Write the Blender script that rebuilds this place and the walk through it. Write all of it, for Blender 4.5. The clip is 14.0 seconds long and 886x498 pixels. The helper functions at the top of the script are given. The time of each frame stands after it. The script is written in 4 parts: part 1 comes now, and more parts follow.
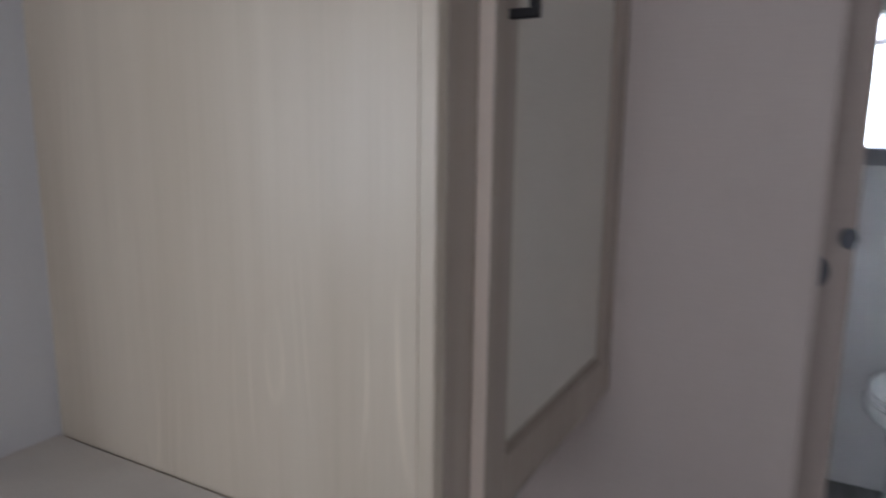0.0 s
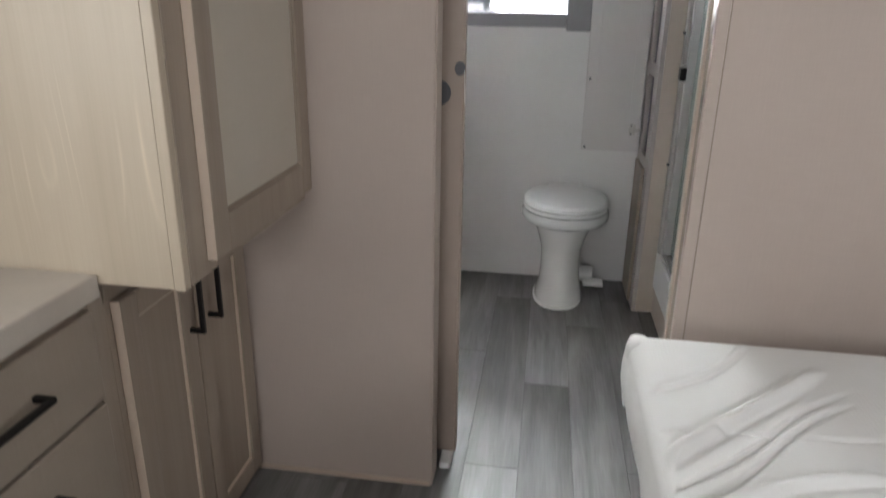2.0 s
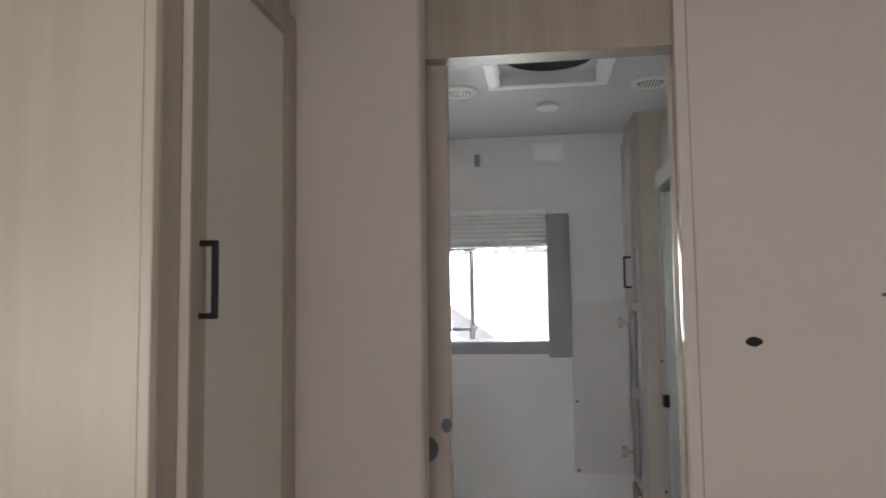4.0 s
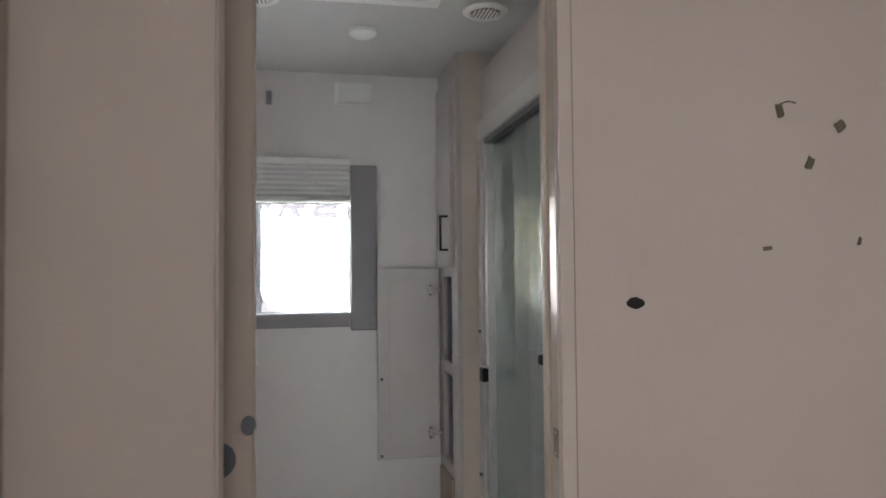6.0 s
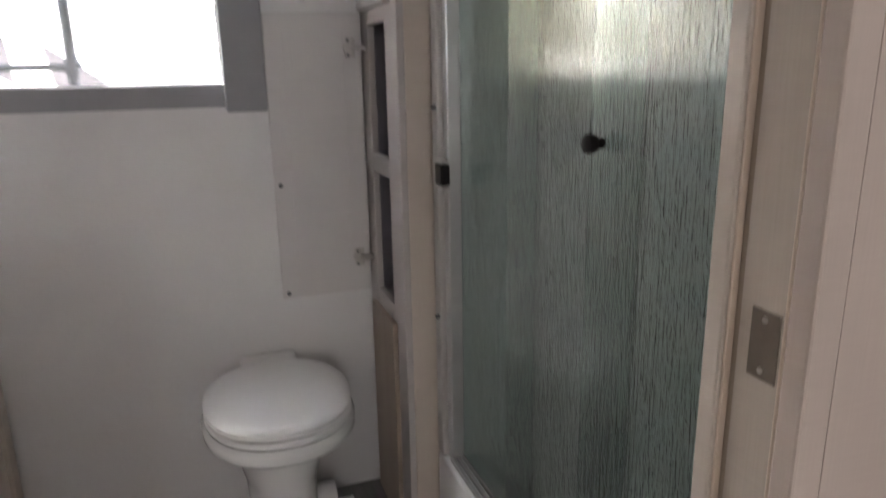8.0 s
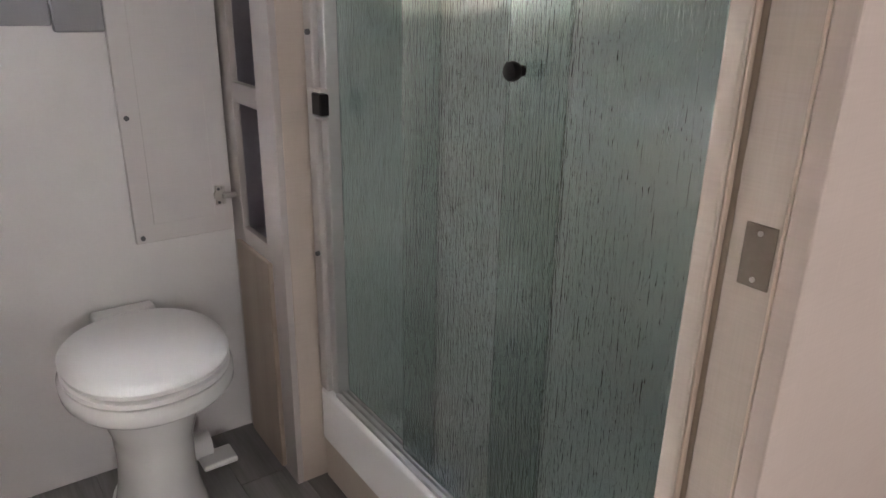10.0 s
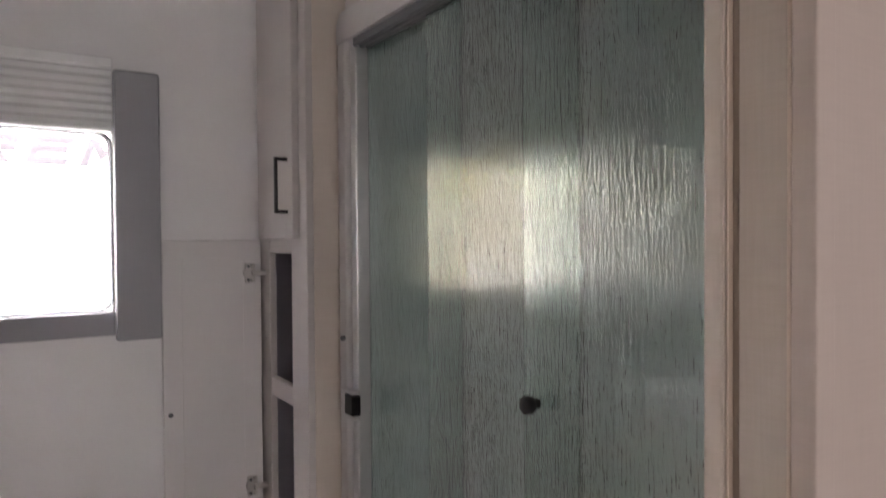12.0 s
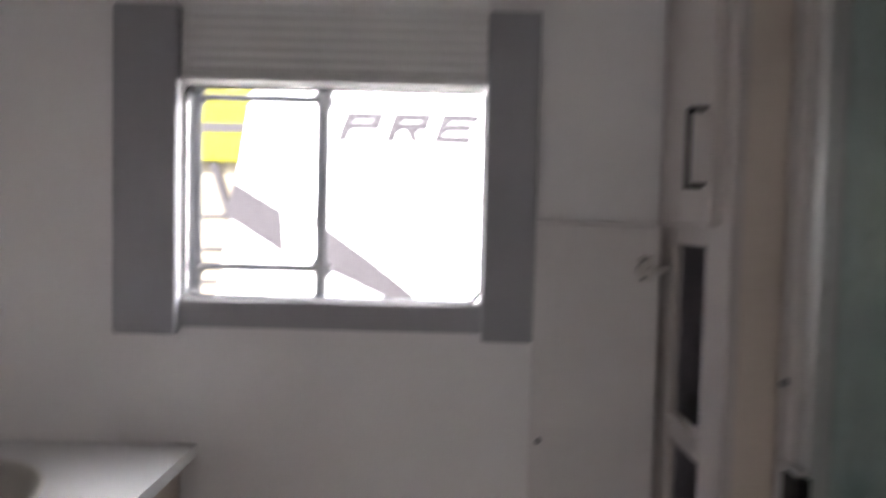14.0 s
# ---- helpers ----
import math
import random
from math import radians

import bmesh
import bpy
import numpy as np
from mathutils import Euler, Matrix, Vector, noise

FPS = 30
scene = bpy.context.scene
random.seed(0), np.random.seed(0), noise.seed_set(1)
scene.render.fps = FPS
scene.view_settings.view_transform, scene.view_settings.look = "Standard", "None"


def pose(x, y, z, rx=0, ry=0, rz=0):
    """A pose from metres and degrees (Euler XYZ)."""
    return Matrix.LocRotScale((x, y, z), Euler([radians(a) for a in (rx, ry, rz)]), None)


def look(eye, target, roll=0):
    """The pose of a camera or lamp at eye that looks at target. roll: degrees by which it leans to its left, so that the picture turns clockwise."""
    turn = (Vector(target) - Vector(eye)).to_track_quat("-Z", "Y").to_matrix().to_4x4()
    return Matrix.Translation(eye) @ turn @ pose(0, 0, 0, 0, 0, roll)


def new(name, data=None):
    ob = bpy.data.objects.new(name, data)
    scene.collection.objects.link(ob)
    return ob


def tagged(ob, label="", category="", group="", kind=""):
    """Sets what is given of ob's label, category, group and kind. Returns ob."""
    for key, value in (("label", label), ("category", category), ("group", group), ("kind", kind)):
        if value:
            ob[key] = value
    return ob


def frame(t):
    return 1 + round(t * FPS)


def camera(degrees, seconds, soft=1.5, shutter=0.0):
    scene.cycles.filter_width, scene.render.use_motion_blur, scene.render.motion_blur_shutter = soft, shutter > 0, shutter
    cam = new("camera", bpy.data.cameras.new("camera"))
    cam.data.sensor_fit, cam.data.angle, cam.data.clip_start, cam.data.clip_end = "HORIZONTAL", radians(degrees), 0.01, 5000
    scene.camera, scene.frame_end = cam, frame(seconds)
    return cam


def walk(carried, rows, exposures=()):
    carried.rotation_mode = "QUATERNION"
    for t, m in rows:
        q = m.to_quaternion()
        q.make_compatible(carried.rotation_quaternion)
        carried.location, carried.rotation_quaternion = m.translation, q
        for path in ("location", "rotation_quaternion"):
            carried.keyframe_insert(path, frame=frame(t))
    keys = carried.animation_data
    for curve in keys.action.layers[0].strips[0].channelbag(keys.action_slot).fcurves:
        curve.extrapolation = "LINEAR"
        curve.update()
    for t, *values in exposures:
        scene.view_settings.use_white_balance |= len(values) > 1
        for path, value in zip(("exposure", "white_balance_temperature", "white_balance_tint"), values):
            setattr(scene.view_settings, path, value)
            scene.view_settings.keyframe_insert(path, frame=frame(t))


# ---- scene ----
cam = camera(65.7, 14.0, soft=1.5, shutter=0.5)
PATH = [
    (0, (0.435, 0.29, 1.277), (-0.525, 2.009, 0.92), 0.7),
    (0.5, (0.492, 0.144, 1.255), (-0.035, 2.018, 0.795), -0.1),
    (1, (0.538, 0.011, 1.226), (0.247, 1.893, 0.616), -0.3),
    (1.5, (0.614, -0.071, 1.223), (0.386, 1.775, 0.488), 1.2),
    (2, (0.682, -0.116, 1.251), (0.41, 1.747, 0.576), 0.9),
    (2.5, (0.685, -0.125, 1.32), (0.358, 1.823, 1.003), -0.7),
    (3, (0.703, -0.143, 1.376), (0.312, 1.818, 1.327), -1.1),
    (3.2, (0.706, -0.142, 1.397), (0.300, 1.815, 1.448), -1.2),
    (5.3, (0.62, 0.035, 1.415), (0.821, 2.018, 1.589), -0.9),
    (5.5, (0.597, 0.103, 1.411), (0.86, 2.081, 1.546), -1.0),
    (6, (0.572, 0.305, 1.368), (0.963, 2.265, 1.437), -0.5),
    (6.5, (0.585, 0.549, 1.383), (1.076, 2.488, 1.367), -0.5),
    (7, (0.529, 0.779, 1.355), (1.098, 2.692, 1.227), -0.3),
    (7.5, (0.580, 1.008, 1.305), (1.186, 2.893, 1.03), -0.3),
    (8, (0.66, 1.18, 1.245), (1.309, 3.002, 0.734), -1.0),
    (8.2, (0.672, 1.208, 1.228), (1.362, 2.985, 0.632), -1.2),
    (10.3, (0.51, 1.267, 1.244), (1.633, 2.774, 0.562), 1.7),
    (10.5, (0.504, 1.255, 1.262), (1.634, 2.789, 0.654), 1.6),
    (11, (0.517, 1.227, 1.297), (1.641, 2.829, 0.884), 0.8),
    (11.5, (0.527, 1.222, 1.343), (1.641, 2.869, 1.133), -0.1),
    (12, (0.519, 1.215, 1.391), (1.597, 2.9, 1.355), -0.4),
    (12.5, (0.542, 1.23, 1.415), (1.54, 2.959, 1.536), -0.7),
    (13, (0.63, 1.312, 1.441), (1.444, 3.124, 1.673), -0.2),
    (13.5, (0.689, 1.446, 1.475), (1.128, 3.39, 1.645), 0.5),
    (14, (0.667, 1.661, 1.39), (0.662, 3.659, 1.3), 1.4),
]
EXPOSURES = [(0.0, 3.85, 5450, 9), (0.6, 4.12, 6250, 7), (1.2, 4.25, 6200, 6), (2.0, 4.36, 6200, 6), (3.0, 4.12, 6200, 7), (5.5, 4.07, 6250, 8), (7.5, 4.1, 6500, 12), (10.3, 4.65, 6600, 15), (11.2, 4.42, 6650, 18), (12.5, 4.2, 6600, 17), (13.4, 3.95, 6550, 16), (14.0, 3.65, 6500, 16)]
walk(cam, [(t, look(eye, target, roll)) for t, eye, target, roll in PATH], EXPOSURES)
BATH_W, BED_L, BED_R, BED_S, SKY, SUN = 17.0, 0.45, 1.10, 1.00, 0.12, 5.0
# ---- world, sun, lights ----
world = bpy.data.worlds.new("sky_world")
scene.world = world
world.use_nodes = True
wn = world.node_tree
sky = wn.nodes.new("ShaderNodeTexSky")
sky.sky_type = "NISHITA"
sky.sun_disc = False
sky.sun_elevation = radians(42)
sky.sun_rotation = radians(200)
wn.nodes["Background"].inputs["Strength"].default_value = SKY
wn.links.new(sky.outputs["Color"], wn.nodes["Background"].inputs["Color"])

sun_data = bpy.data.lights.new("sun", "SUN")
sun_data.energy, sun_data.angle, sun_data.color = SUN, radians(0.5), (1.0, 0.965, 0.92)
sun_ob = new("sun", sun_data)
sun_ob.matrix_world = look((-1.8, -4.2, 4.1), (0, 0.0, 0))


def area_lamp(name, eye, target, w, h, energy, color):
    d = bpy.data.lights.new(name, "AREA")
    d.shape, d.size, d.size_y, d.energy, d.color = "RECTANGLE", w, h, energy, color
    ob = new(name, d)
    ob.matrix_world = look(eye, target)
    return ob


# Added fill lamp hung outside above the view, shining in through the bath window.
area_lamp("bath_daylight_fill", (0.66, 4.55, 2.42), (0.44, 3.05, 1.45), 1.5, 0.62, BATH_W, (0.98, 0.96, 0.955))
area_lamp("bed_window_light", (-0.57, -0.06, 1.22), (2, -0.06, 1.05), 0.6, 0.5, BED_L, (1.0, 0.97, 0.93))
# Two added fill lamps for the bedroom, set in unseen openings east and south.
area_lamp("far_bed_fill", (2.665, -0.35, 1.38), (0, -0.1, 1.1), 1.3, 0.7, BED_R, (0.99, 0.98, 0.99))
area_lamp("rear_bed_fill", (0.20, -1.80, 1.35), (0.10, 1.0, 1.1), 0.8, 0.8, BED_S, (0.99, 0.98, 0.99))


# ---- materials ----
def base_mat(name, rough=0.5, metal=0.0, spec=0.5):
    m = bpy.data.materials.new(name)
    m.use_nodes = True
    nt = m.node_tree
    b = nt.nodes["Principled BSDF"]
    b.inputs["Roughness"].default_value = rough
    b.inputs["Metallic"].default_value = metal
    b.inputs["Specular IOR Level"].default_value = spec
    return m, nt, b


def coords(nt, scale=(1, 1, 1), turn=(0, 0, 0)):
    tc = nt.nodes.new("ShaderNodeTexCoord")
    mp = nt.nodes.new("ShaderNodeMapping")
    mp.inputs["Scale"].default_value = scale
    mp.inputs["Rotation"].default_value = turn
    nt.links.new(tc.outputs["Object"], mp.inputs["Vector"])
    return mp.outputs["Vector"]


def noise_tex(nt, vec, scale, detail=4.0, rough=0.6, dist=0.0):
    n = nt.nodes.new("ShaderNodeTexNoise")
    n.inputs["Scale"].default_value = scale
    n.inputs["Detail"].default_value = detail
    n.inputs["Roughness"].default_value = rough
    n.inputs["Distortion"].default_value = dist
    nt.links.new(vec, n.inputs["Vector"])
    return n.outputs["Fac"]


def ramp(nt, fac, stops):
    r = nt.nodes.new("ShaderNodeValToRGB")
    e = r.color_ramp.elements
    while len(e) < len(stops):
        e.new(0.5)
    for el, (p, c) in zip(e, stops):
        el.position, el.color = p, (*c, 1)
    nt.links.new(fac, r.inputs["Fac"])
    return r.outputs["Color"]


def mix(nt, a, b, fac=0.5, kind="MIX"):
    n = nt.nodes.new("ShaderNodeMix")
    n.data_type, n.blend_type = "RGBA", kind
    if isinstance(fac, float):
        n.inputs["Factor"].default_value = fac
    else:
        nt.links.new(fac, n.inputs["Factor"])
    for sock, v in ((n.inputs["A"], a), (n.inputs["B"], b)):
        if isinstance(v, tuple):
            sock.default_value = (*v, 1)
        else:
            nt.links.new(v, sock)
    return n.outputs["Result"]


def bump(nt, b, height, strength=0.2, distance=0.002):
    n = nt.nodes.new("ShaderNodeBump")
    n.inputs["Strength"].default_value = strength
    n.inputs["Distance"].default_value = distance
    nt.links.new(height, n.inputs["Height"])
    nt.links.new(n.outputs["Normal"], b.inputs["Normal"])


def plain(name, color, rough=0.5, metal=0.0, vary=0.08, scale=25.0, bumpy=0.08, spec=0.5):
    """One colour with faint mottling at two scales and a fine relief."""
    m, nt, b = base_mat(name, rough, metal, spec)
    v = coords(nt)
    big = noise_tex(nt, v, scale * 0.12, 3)
    fine = noise_tex(nt, v, scale * 6, 3)
    lo = tuple(c * (1 - vary) for c in color)
    hi = tuple(min(1, c * (1 + vary)) for c in color)
    c1 = ramp(nt, big, [(0.3, lo), (0.7, hi)])
    c2 = mix(nt, c1, ramp(nt, fine, [(0.3, lo), (0.7, hi)]), 0.35)
    nt.links.new(c2, b.inputs["Base Color"])
    rr = nt.nodes.new("ShaderNodeMapRange")
    rr.inputs["To Min"].default_value = max(0.03, rough - 0.06)
    rr.inputs["To Max"].default_value = min(1, rough + 0.06)
    nt.links.new(big, rr.inputs["Value"])
    nt.links.new(rr.outputs["Result"], b.inputs["Roughness"])
    if bumpy:
        bump(nt, b, fine, bumpy, 0.001)
    return m


def wood(name, lo, mid, hi, rough=0.42, grain=(5, 5, 0.75), fig=0.5, spec=0.45, lines=34.0):
    """Printed wood foil: long vertical grain, pale cathedral lines and fine pores."""
    m, nt, b = base_mat(name, rough, 0, spec)
    v = coords(nt, grain)
    field = noise_tex(nt, v, 1.0, 1.5, 0.45, 0.3)
    tone = noise_tex(nt, coords(nt, (grain[0] * 3.2, grain[1] * 3.2, grain[2])), 1.0, 3, 0.55, 0.3)
    mul = nt.nodes.new("ShaderNodeMath")
    mul.operation = "MULTIPLY"
    mul.inputs[1].default_value = lines
    nt.links.new(field, mul.inputs[0])
    fr = nt.nodes.new("ShaderNodeMath")
    fr.operation = "PINGPONG"
    fr.inputs[1].default_value = 1.0
    nt.links.new(mul.outputs[0], fr.inputs[0])
    patch = noise_tex(nt, coords(nt, (3, 3, 1.6)), 1.0, 2)
    pores = noise_tex(nt, coords(nt, (grain[0] * 48, grain[1] * 48, grain[2] * 6)), 1.0, 3, 0.6)
    c1 = ramp(nt, tone, [(0.28, lo), (0.5, mid), (0.74, hi)])
    line = ramp(nt, fr.outputs[0], [(0.0, (1, 1, 1)), (0.12, (0.25, 0.25, 0.25)), (0.3, (0, 0, 0))])
    mask = ramp(nt, patch, [(0.54, (0, 0, 0)), (0.66, (fig, fig, fig))])
    amount = mix(nt, line, mask, 1.0, "MULTIPLY")
    pale = tuple(min(1.0, c * 1.24) for c in hi)
    c2 = mix(nt, c1, pale, amount)
    c3 = mix(nt, c2, ramp(nt, pores, [(0.35, lo), (0.65, hi)]), 0.22)
    nt.links.new(c3, b.inputs["Base Color"])
    bump(nt, b, mix(nt, pores, line, 0.3), 0.10, 0.001)
    return m


def fabric_wall(name, lo, hi, rough=0.6, weave=420.0):
    """Vinyl-faced wallboard with a printed linen weave and soft blotches."""
    m, nt, b = base_mat(name, rough, 0, 0.35)
    a = noise_tex(nt, coords(nt, (weave, weave, weave * 0.04)), 1.0, 2)
    c = noise_tex(nt, coords(nt, (weave * 0.04, weave * 0.04, weave)), 1.0, 2)
    big = noise_tex(nt, coords(nt), 2.2, 4)
    base = ramp(nt, big, [(0.25, lo), (0.75, hi)])
    weave_c = mix(nt, ramp(nt, a, [(0.3, lo), (0.7, hi)]), ramp(nt, c, [(0.3, lo), (0.7, hi)]), 0.5)
    nt.links.new(mix(nt, base, weave_c, 0.5), b.inputs["Base Color"])
    bump(nt, b, a, 0.06, 0.0006)
    return m


M_WALL = fabric_wall("beige_wallboard", (0.470, 0.393, 0.345), (0.545, 0.460, 0.408))
M_WHITE_WALL = plain("white_wallboard", (0.74, 0.725, 0.72), 0.42, vary=0.04, spec=0.4)
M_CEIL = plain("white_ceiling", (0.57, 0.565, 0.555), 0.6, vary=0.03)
M_OAK = wood("washed_oak_foil", (0.45, 0.375, 0.285), (0.49, 0.412, 0.318), (0.535, 0.455, 0.355), fig=1.0, rough=0.41, lines=30.0)
M_TAUPE = wood("taupe_cabinet_foil", (0.27, 0.215, 0.17), (0.315, 0.255, 0.205), (0.36, 0.30, 0.245), fig=0.25, rough=0.5)
M_PANEL = fabric_wall("linen_door_panel", (0.47, 0.42, 0.355), (0.54, 0.49, 0.42), 0.5)
M_LINEN = fabric_wall("grey_linen_foil", (0.42, 0.385, 0.365), (0.49, 0.455, 0.435), 0.5)
M_TRIM = fabric_wall("linen_trim_foil", (0.50, 0.43, 0.37), (0.60, 0.53, 0.465), 0.5)
M_JAMB = fabric_wall("glossy_jamb_foil", (0.46, 0.395, 0.335), (0.56, 0.49, 0.425), 0.24)
M_DRAWER = fabric_wall("drawer_foil", (0.285, 0.235, 0.19), (0.34, 0.285, 0.235), 0.5)
M_SLAB = fabric_wall("warm_beige_door_foil", (0.37, 0.295, 0.25), (0.43, 0.35, 0.30))
M_EDGE = plain("pale_edge_band", (0.58, 0.47, 0.38), 0.5, vary=0.05)
M_BLACK = plain("black_metal", (0.02, 0.018, 0.018), 0.38, 0.6, vary=0.2)
M_COUNTER = plain("stone_look_laminate", (0.50, 0.45, 0.40), 0.38, vary=0.12, scale=60)
M_WHITE_TOP = plain("white_solid_top", (0.78, 0.78, 0.78), 0.25, vary=0.03)
M_PORCELAIN = plain("white_porcelain", (0.80, 0.80, 0.79), 0.12, vary=0.02, bumpy=0.0)
M_PLASTIC = plain("white_plastic", (0.83, 0.83, 0.82), 0.35, vary=0.03)
M_SHOWER = plain("white_shower_wall", (0.82, 0.84, 0.83), 0.3, vary=0.04)
M_ALU = plain("satin_aluminium", (0.58, 0.58, 0.57), 0.35, 0.7, vary=0.06)
M_NICKEL = plain("nickel", (0.55, 0.53, 0.50), 0.42, 1.0, vary=0.08)
M_BRONZE = plain("dull_bronze_plate", (0.21, 0.18, 0.15), 0.42, 0.7, vary=0.15)
M_GREY = plain("grey_plastic", (0.10, 0.10, 0.11), 0.45, vary=0.1)
M_OPEN = fabric_wall("pale_linen_door_back", (0.60, 0.575, 0.565), (0.67, 0.645, 0.635), 0.5)
M_LAMBREQUIN = fabric_wall("grey_lambrequin_fabric", (0.29, 0.29, 0.305), (0.345, 0.345, 0.36), 0.8, 600)
M_FRAME = plain("dark_grey_window_frame", (0.022, 0.022, 0.024), 0.85, vary=0.08, spec=0.05)
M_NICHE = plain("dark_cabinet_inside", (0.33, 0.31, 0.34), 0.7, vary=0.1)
M_RAIL = plain("dull_grey_white_rail", (0.47, 0.45, 0.435), 0.45, vary=0.06)
M_PULL = plain("mid_grey_plastic", (0.09, 0.09, 0.10), 0.55, vary=0.08)
# Near-black colour that stands for the shade inside holes.
M_HOLE = plain("near_black_hole_fill", (0.012, 0.010, 0.009), 0.9, vary=0.2)
M_TAPE = plain("olive_torn_tape", (0.10, 0.085, 0.05), 0.7, vary=0.3)


def floor_mat():
    m, nt, b = base_mat("grey_vinyl_plank", 0.52, 0, 0.35)
    oi = nt.nodes.new("ShaderNodeObjectInfo")
    tc = nt.nodes.new("ShaderNodeTexCoord")
    off = nt.nodes.new("ShaderNodeVectorMath")
    off.operation = "MULTIPLY_ADD"
    nt.links.new(oi.outputs["Random"], off.inputs[0])
    off.inputs[1].default_value = (17, 31, 7)
    nt.links.new(tc.outputs["Object"], off.inputs[2])
    def mapped(s):
        mp = nt.nodes.new("ShaderNodeMapping")
        mp.inputs["Scale"].default_value = s
        nt.links.new(off.outputs["Vector"], mp.inputs["Vector"])
        return mp.outputs["Vector"]
    streak = noise_tex(nt, mapped((16, 1.6, 1)), 1.0, 4, 0.55, 0.6)
    pore = noise_tex(nt, mapped((160, 7, 1)), 1.0, 3)
    cloud = noise_tex(nt, mapped((5, 2.2, 1)), 1.0, 2)
    c = ramp(nt, streak, [(0.28, (0.125, 0.12, 0.119)), (0.5, (0.235, 0.23, 0.228)), (0.74, (0.40, 0.395, 0.39))])
    c = mix(nt, c, ramp(nt, cloud, [(0.3, (0.14, 0.135, 0.13)), (0.7, (0.35, 0.345, 0.34))]), 0.35)
    c = mix(nt, c, ramp(nt, pore, [(0.35, (0.10, 0.095, 0.09)), (0.65, (0.27, 0.265, 0.26))]), 0.22)
    tone = ramp(nt, oi.outputs["Random"], [(0.0, (0.62, 0.60, 0.58)), (0.5, (0.85, 0.84, 0.83)), (1.0, (1, 1, 1))])
    nt.links.new(mix(nt, c, tone, 1.0, "MULTIPLY"), b.inputs["Base Color"])
    bump(nt, b, pore, 0.15, 0.0008)
    return m


def rain_glass(name, tint, coat, depth):
    """Teal-tinted glass: a smooth outer skin over vertical rain streaks pressed into it."""
    m, nt, b = base_mat(name, 0.06, 0, 1.0)
    b.inputs["Base Color"].default_value = (*tint, 1)
    b.inputs["Transmission Weight"].default_value = 1.0
    b.inputs["IOR"].default_value = 1.6
    streak = noise_tex(nt, coords(nt, (250, 250, 21)), 1.0, 1.0, 0.5, 0.35)
    fine = noise_tex(nt, coords(nt, (480, 480, 60)), 1.0, 1.0)
    drops = noise_tex(nt, coords(nt, (300, 300, 130)), 1.0, 1.0)
    ridge = ramp(nt, streak, [(0.34, (0, 0, 0)), (0.66, (1, 1, 1))])
    ridge2 = ramp(nt, fine, [(0.34, (0, 0, 0)), (0.66, (1, 1, 1))])
    beads = ramp(nt, drops, [(0.36, (0, 0, 0)), (0.64, (1, 1, 1))])
    relief = mix(nt, mix(nt, ridge, ridge2, 0.22), beads, 0.26)
    bump(nt, b, relief, 0.9, depth)
    b.inputs["Coat Weight"].default_value = coat
    b.inputs["Coat Roughness"].default_value = 0.05
    b.inputs["Coat IOR"].default_value = 1.65
    soft = nt.nodes.new("ShaderNodeBump")
    soft.inputs["Strength"].default_value = 0.5
    soft.inputs["Distance"].default_value = 0.0004
    nt.links.new(relief, soft.inputs["Height"])
    nt.links.new(soft.outputs["Normal"], b.inputs["Coat Normal"])
    return m


def mattress_mat():
    m, nt, b = base_mat("white_knit_cover", 0.85, 0, 0.2)
    v = coords(nt)
    vo = nt.nodes.new("ShaderNodeTexVoronoi")
    vo.inputs["Scale"].default_value = 120
    nt.links.new(v, vo.inputs["Vector"])
    vo.inputs["Randomness"].default_value = 0.12
    zone = ramp(nt, noise_tex(nt, v, 5, 1), [(0.47, (0.5, 0.5, 0.5)), (0.53, (0, 0, 0))])
    dots = ramp(nt, vo.outputs["Distance"], [(0.18, (0, 0, 0)), (0.34, (1, 1, 1))])
    big = noise_tex(nt, v, 3, 3)
    nt.links.new(ramp(nt, big, [(0.3, (0.80, 0.785, 0.77)), (0.7, (0.86, 0.85, 0.835))]), b.inputs["Base Color"])
    bump(nt, b, mix(nt, zone, dots, 1.0, "LIGHTEN"), 0.35, 0.0012)
    return m


def shade_mat():
    m, nt, b = base_mat("white_pleated_shade", 0.8, 0, 0.1)
    b.inputs["Base Color"].default_value = (0.75, 0.75, 0.74, 1)
    tr = nt.nodes.new("ShaderNodeBsdfTranslucent")
    tr.inputs["Color"].default_value = (0.8, 0.8, 0.8, 1)
    ms = nt.nodes.new("ShaderNodeMixShader")
    ms.inputs["Fac"].default_value = 0.12
    out = nt.nodes["Material Output"]
    nt.links.new(b.outputs["BSDF"], ms.inputs[1])
    nt.links.new(tr.outputs["BSDF"], ms.inputs[2])
    nt.links.new(ms.outputs["Shader"], out.inputs["Surface"])
    return m


def pane_mat():
    m, nt, b = base_mat("clear_window_glass", 0.02, 0, 0.5)
    b.inputs["Base Color"].default_value = (0.97, 0.98, 0.98, 1)
    b.inputs["Transmission Weight"].default_value = 1.0
    b.inputs["IOR"].default_value = 1.45
    return m


M_GLASS = rain_glass("rain_glass", (0.80, 0.915, 0.88), 0.65, 0.0007)
M_GLASS_BACK = rain_glass("rain_glass_smooth_front", (0.72, 0.87, 0.83), 0.12, 0.0003)
M_FLOOR, M_MATTRESS, M_SHADE, M_PANE = floor_mat(), mattress_mat(), shade_mat(), pane_mat()
M_SEAM = plain("floor_joint", (0.09, 0.087, 0.085), 0.7, vary=0.2)
M_TRAILER = plain("white_trailer_skin", (0.80, 0.80, 0.79), 0.35, vary=0.02)
M_GRAPHIC = plain("grey_trailer_graphic", (0.030, 0.028, 0.030), 0.9, vary=0.05, spec=0.05)
